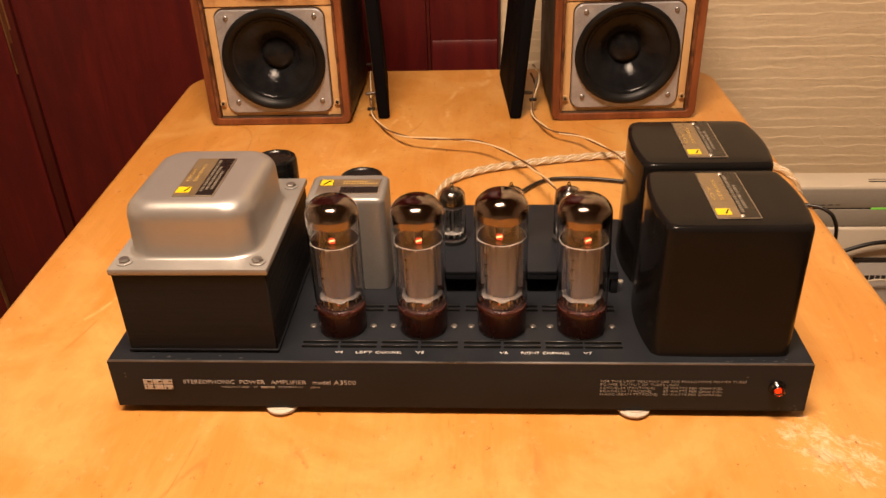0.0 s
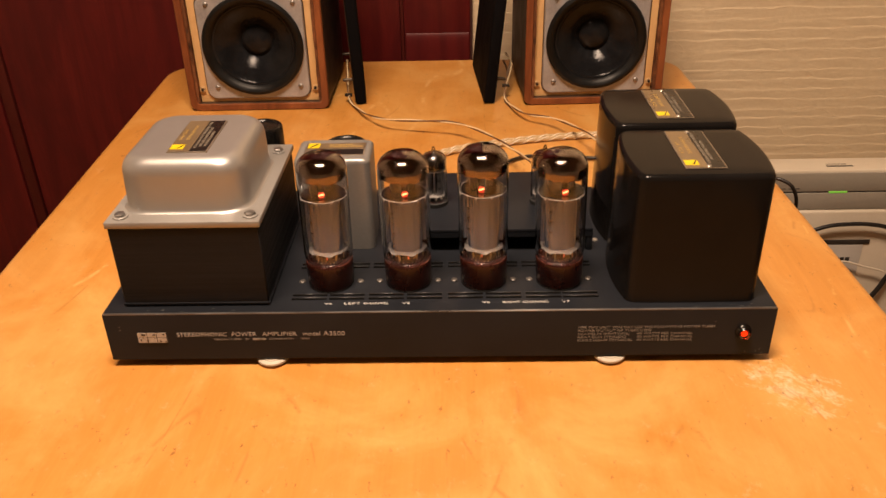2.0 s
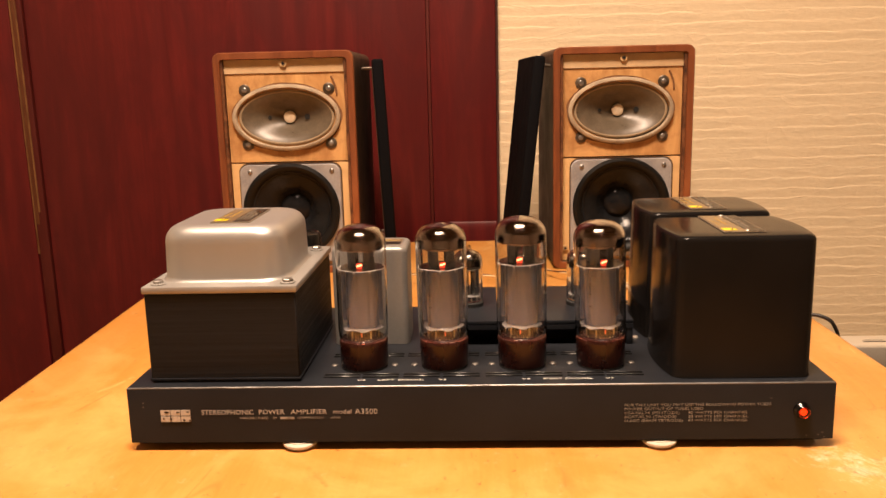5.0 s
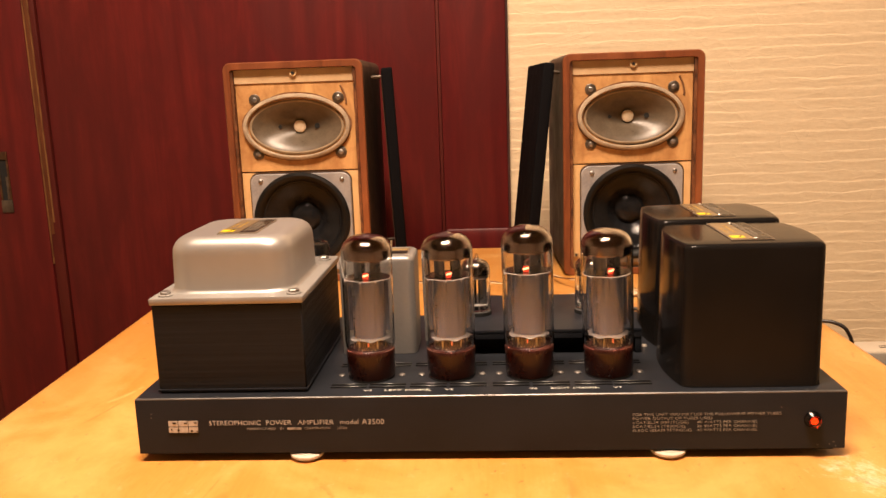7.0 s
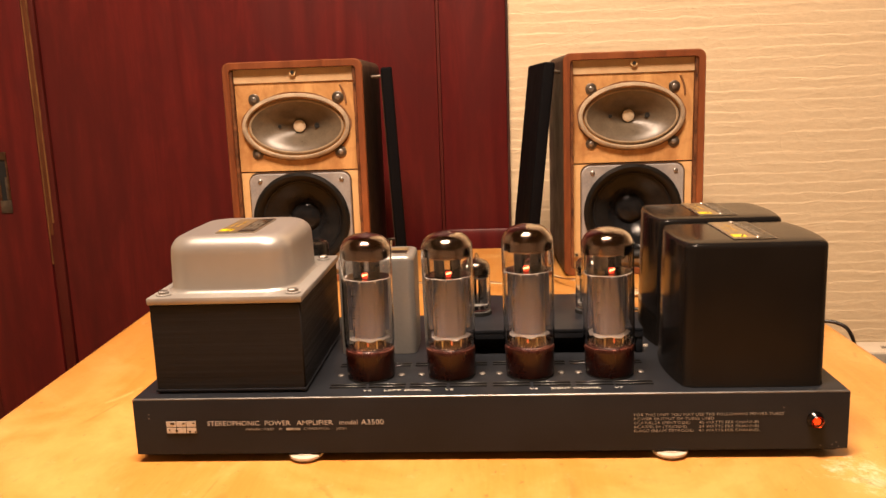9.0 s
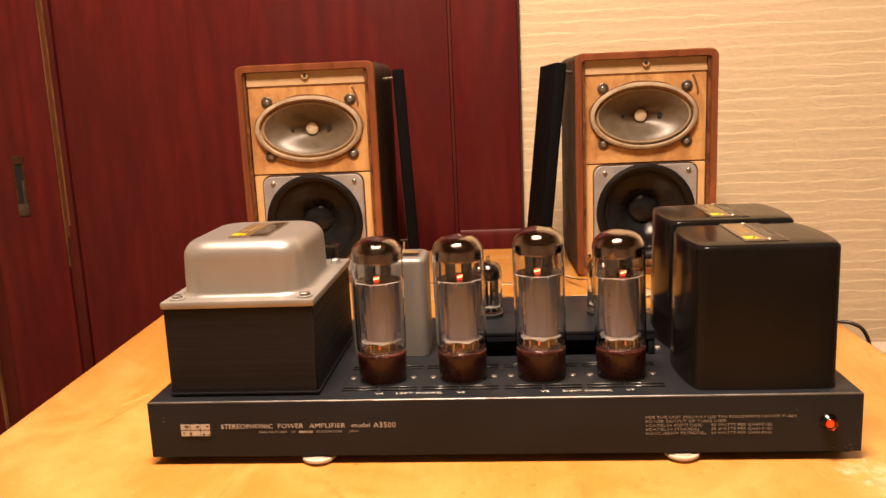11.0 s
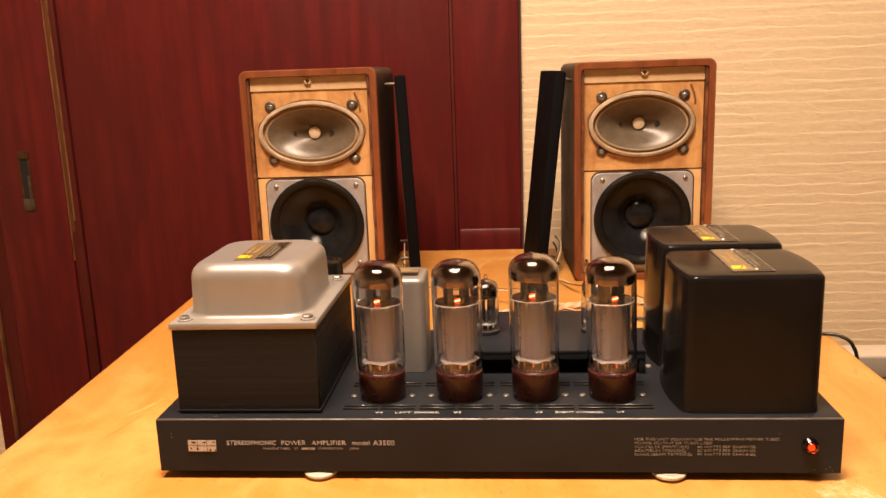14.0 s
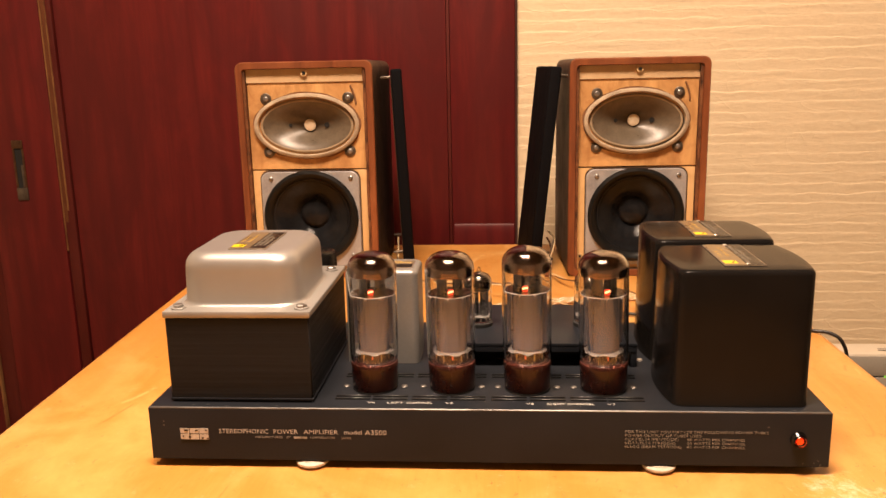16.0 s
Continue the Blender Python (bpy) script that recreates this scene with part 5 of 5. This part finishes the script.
    part("driver_back", facing(lathe(0, 0, [(0.033, 0.0), (0.033, 0.0006), (0.0002, 0.0006)], 30), (0, 0.0290, tz)), SLOT, tw)
    part("dust_cap", facing(lathe(0, 0, [(0.0076, 0.0), (0.0073, 0.0012), (0.0052, 0.0022), (0.0002, 0.0027)], 28, False, True), (0, 0.0255, tz)), PAPER_CAP, tw, "small cream dust cap")
    for sx, k in ((-0.0235, 0.65), (0.0225, 0.95)):
        part("eyelet", facing(lathe(0, 0, [(0.0034 * k, 0.0), (0.0033 * k, 0.0012), (0.0020 * k, 0.0013), (0.0004, 0.0008)], 14), (sx, 0.0205, tz)), SLOT, tw)
    for sx, sz in ((-0.0476, 0.0340), (0.0505, 0.0340), (-0.0472, -0.0322), (0.0505, -0.0322)):
        cl_ = part("clamp", facing(lathe(0, 0, [(0.0070, 0.0), (0.0070, 0.0010), (0.0062, 0.0015)], 20), (sx * 1.04, 0.0075, tz + sz)), CLAMP, tw, "dark steel clamp washer")
        part("bolt", facing(lathe(0, 0, [(0.0033, 0.0014), (0.0033, 0.0020), (0.0028, 0.0026), (0.0018, 0.0029), (0.0006, 0.0030)], 14), (sx * 1.04, 0.0075, tz + sz)), BOLT_GREY, cl_)
    return root


left = loudspeaker()
left.location = (-0.2288, 0.5120, T)
left.scale = (1.015, 1, 1.002)
left.rotation_euler = (0, 0, radians(0.5))
right = copy_thing(left, pose(0.1815, 0.5170, T, 0, 0, 1.8))
right.scale = (1, 1, 0.989)
for piece in right.children:      # this tweeter sits a little higher and further in
    if piece.name.startswith("tweeter"):
        piece.location += Vector((-0.0022, 0, 0.0020))
        piece.scale = (0.975, 1, 1)


def grille(loc, dx, dz_lean, mirror, label):
    """Cloth-covered grille frame set on its long edge against a loudspeaker; pegs on its inner face."""
    root = thing("speaker_grille", (0, 0, 0), label, "grille", "speaker grilles")
    frame_ = box(-0.0070, 0.0070, 0.0, 0.160, 0.0, 0.2620, bevel=0.0028, seg=3)
    part("cloth_frame", frame_, GRILLE_CLOTH, root, "black cloth over a wooden frame")
    part("bare_back", box(mirror * 0.0064, mirror * 0.0078, 0.010, 0.150, 0.010, 0.252) if mirror > 0 else box(-0.0078, -0.0064, 0.010, 0.150, 0.010, 0.252), WALNUT_SIDE, root, "bare brown back")
    for y, z in ((0.022, 0.252), (0.022, 0.026), (0.138, 0.026)):
        bm = lathe(0, 0, [(0.0022, 0.0), (0.0022, 0.010), (0.0014, 0.0125)], 12)
        bmesh.ops.transform(bm, matrix=Matrix.Translation((mirror * 0.0075, y, z)) @ Euler((0, radians(90 * mirror), 0)).to_matrix().to_4x4(), verts=bm.verts)
        part("peg", bm, CLAMP, root)
    root.rotation_euler = (0, radians(dz_lean), radians(dx))
    root.location = loc
    return root


grille((-0.1050, 0.5260, T + 0.0008), 7.0, -2.3, -1, "black cloth speaker grille leaning beside the walnut loudspeaker")
grille((0.0545, 0.5210, T + 0.0008), 4.0, 6.0, 1, "black cloth speaker grille leaning against the walnut loudspeaker")


# ---- cables ----
def speaker_wire(points, label):
    root = thing("speaker_wire", points[0], label, "cable", "speaker wires")
    path = spline(points, 24)
    part("white_strand", sweep(twisted(path, 0.0008, 0.095, 0.0), 0.0009, 6), WIRE_WHITE, root, "white insulated strand")
    part("brown_strand", sweep(twisted(path, 0.0008, 0.095, math.pi), 0.0008, 6), WIRE_BROWN, root, "brown insulated strand")
    c = path[24 * 2]
    part("cable_clip", box(c.x - 0.0045, c.x + 0.0045, c.y - 0.0025, c.y + 0.0025, c.z - 0.0016, c.z + 0.0016, bevel=0.0006), CABLE_BLACK, root, "small black cable clip")
    return root


speaker_wire([(-0.1290, 0.610, 0.7330), (-0.1250, 0.560, 0.7200), (-0.1215, 0.536, 0.7100), (-0.1140, 0.518, 0.7036), (-0.0940, 0.474, 0.7070), (-0.0660, 0.438, 0.7130), (-0.0240, 0.424, 0.7160),
              (0.0130, 0.413, 0.7170), (0.0460, 0.378, 0.7175), (0.0700, 0.327, 0.7210), (0.0850, 0.262, 0.7320), (0.0900, 0.215, 0.7320), (0.0920, 0.199, 0.7220)],
             "thin white and brown speaker wire lying over the table")
lugged = speaker_wire([(0.0780, 0.600, 0.7420), (0.0840, 0.572, 0.7350), (0.0760, 0.545, 0.7160), (0.0760, 0.520, 0.7050), (0.0940, 0.462, 0.7090), (0.1250, 0.433, 0.7130), (0.1550, 0.364, 0.7200), (0.1600, 0.280, 0.7280), (0.1400, 0.215, 0.7290), (0.1200, 0.199, 0.7220)],
             "thin white and brown speaker wire beside the leaning grille")
for ends, metal in ((((0.0790, 0.574, 0.7200), (0.0812, 0.576, 0.7290), (0.0848, 0.577, 0.7385)), SCREW), (((0.0800, 0.578, 0.7240), (0.0780, 0.579, 0.7310), (0.0742, 0.580, 0.7380)), WIRE_BROWN)):
    part("wire_end", sweep([Vector(q) for q in ends], 0.0013, 7), metal, lugged, "bent stripped wire end")


def audio_cable(points, label):
    root = thing("audio_cable", points[0], label, "cable")
    for k, off in enumerate((-0.0024, 0.0024)):
        path = [p + Vector((0, off * 0.9, 0.0012 * k)) for p in spline(points, 24)]
        s = part("cable_sheath", sweep(path, 0.0023, 8), CLEAR_PVC, root, "clear sheath over braid")
        for j in range(2):
            part("braid_strand", sweep(twisted(path, 0.0018, 0.030, math.pi * j), 0.0009, 6), BRAID, s, "silver braided strand")


audio_cable([(-0.0330, 0.199, 0.7260), (-0.0340, 0.235, 0.7130), (-0.0330, 0.285, 0.7045), (-0.0190, 0.340, 0.7035), (0.0130, 0.368, 0.7035), (0.0550, 0.383, 0.7035), (0.1040, 0.396, 0.7035), (0.1640, 0.405, 0.7035), (0.2300, 0.404, 0.7035),
             (0.2850, 0.392, 0.7035), (0.3120, 0.376, 0.7035), (0.3260, 0.358, 0.7015), (0.3350, 0.350, 0.6900), (0.3420, 0.352, 0.6600), (0.3460, 0.358, 0.60), (0.36, 0.37, 0.30), (0.42, 0.40, 0.010)], "twin clear braided audio cable curving over the table")


def black_cable(points, r, label, name="cable"):
    root = thing(name, points[0], label, "cable")
    part("sheath", sweep(spline(points, 10), r, 10), CABLE_BLACK, root)


black_cable([(0.0360, 0.196, 0.7240), (0.0360, 0.235, 0.7150), (0.0460, 0.300, 0.7050), (0.0770, 0.343, 0.7032), (0.1110, 0.349, 0.7032), (0.1530, 0.342, 0.7032), (0.2100, 0.320, 0.7032), (0.2700, 0.303, 0.7032),
             (0.3180, 0.290, 0.7022), (0.3340, 0.282, 0.7018), (0.3440, 0.277, 0.6940), (0.3510, 0.280, 0.6700), (0.357, 0.30, 0.60), (0.362, 0.32, 0.40), (0.38, 0.34, 0.006), (0.45, 0.36, 0.005)], 0.0018, "black power cord running over the table edge")
black_cable([(-0.047, 0.190, 0.7480), (-0.040, 0.178, 0.7640), (-0.030, 0.172, 0.7640), (-0.022, 0.182, 0.7480)], 0.0016, "short black lead behind the choke can", "cable")

# ---- appliance beside the table ----
AY = 0.605
ap = thing("upright_appliance", (0.72, 0.63, 0.0), "slim cream upright appliance with a grey control band", "appliance")
part("body", box(0.40, 1.05, AY - 0.004, 0.655, 0.0, 0.5045, bevel=0.004, seg=3), CREAM, ap)
head = part("top_unit", box(0.40, 1.05, AY + 0.001, 0.650, 0.5050, 0.5660, bevel=0.003, seg=3), CREAM, ap, "cream top with a vent slot")
part("control_band", box(0.402, 1.048, AY - 0.0012, AY + 0.0030, 0.5340, 0.5625, bevel=0.001), GREY_PLASTIC, head, "grey upper control band")
part("control_band", box(0.402, 1.048, AY - 0.0012, AY + 0.0030, 0.5055, 0.5318, bevel=0.001), GREY_PLASTIC, head, "grey lower band")
part("seam", box(0.403, 1.047, AY - 0.0002, AY + 0.0034, 0.5318, 0.5340), DARK_PLASTIC, head)
part("status_light", box(0.540, 0.566, AY - 0.0016, AY + 0.0010, 0.5312, 0.5344, bevel=0.0006), LED_GREEN, head, "green status light")
for k in range(3):
    part("control_key", box(0.472 + 0.010 * k, 0.478 + 0.010 * k, AY - 0.0016, AY - 0.0008, 0.5385, 0.5395), DARK_PLASTIC, head)
part("vent_slot", box(0.536, 0.573, 0.618, 0.6215, 0.5656, 0.5664), DARK_PLASTIC, head)
part("vent_slot", box(0.538, 0.566, 0.626, 0.6272, 0.5656, 0.5664), DARK_PLASTIC, head)
door_ = part("service_door", box(0.541, 0.606, AY - 0.0052, AY - 0.0030, 0.300, 0.4495, bevel=0.001), GREY_PANEL, ap, "pale grey inset door")
part("door_gap", box(0.531, 0.614, AY - 0.0056, AY - 0.0036, 0.4500, 0.4575, bevel=0.0008), DARK_PLASTIC, ap, "dark finger gap above the door")
mk = bmesh.new()
for k in range(5):
    add_box(mk, 0.553 + 0.0078 * k, 0.5590 + 0.0078 * k, AY - 0.0056, AY - 0.0050, 0.4215, 0.4285)
part("maker_mark", mk, DARK_PLASTIC, door_, "dark maker's mark")
black_cable([(0.38, 0.585, 0.36), (0.44, 0.588, 0.43), (0.480, 0.590, 0.460), (0.512, 0.590, 0.4745), (0.543, 0.590, 0.4855), (0.570, 0.590, 0.4885), (0.600, 0.590, 0.4880), (0.632, 0.590, 0.4810), (0.68, 0.590, 0.455), (0.74, 0.588, 0.38), (0.78, 0.56, 0.20), (0.80, 0.52, 0.006)], 0.0030, "black cable looped before the cream appliance", "cable")
black_cable([(0.60, 0.50, 0.006), (0.605, 0.55, 0.15), (0.612, 0.588, 0.30), (0.628, 0.590, 0.355), (0.640, 0.590, 0.382), (0.652, 0.590, 0.410), (0.68, 0.59, 0.45), (0.74, 0.58, 0.40), (0.78, 0.55, 0.006)], 0.0036, "thick black cable hanging before the cream appliance", "cable")
wc = thing("white_cable", (0.58, 0.59, 0.42), "thin white cable hanging before the cream appliance", "cable")
part("sheath", sweep(spline([(0.42, 0.57, 0.006), (0.46, 0.585, 0.30), (0.52, 0.590, 0.410), (0.556, 0.590, 0.425), (0.580, 0.590, 0.4265), (0.605, 0.590, 0.4190), (0.650, 0.590, 0.4040), (0.72, 0.59, 0.36), (0.80, 0.56, 0.006)], 10), 0.0016, 8), CREAM, wc)
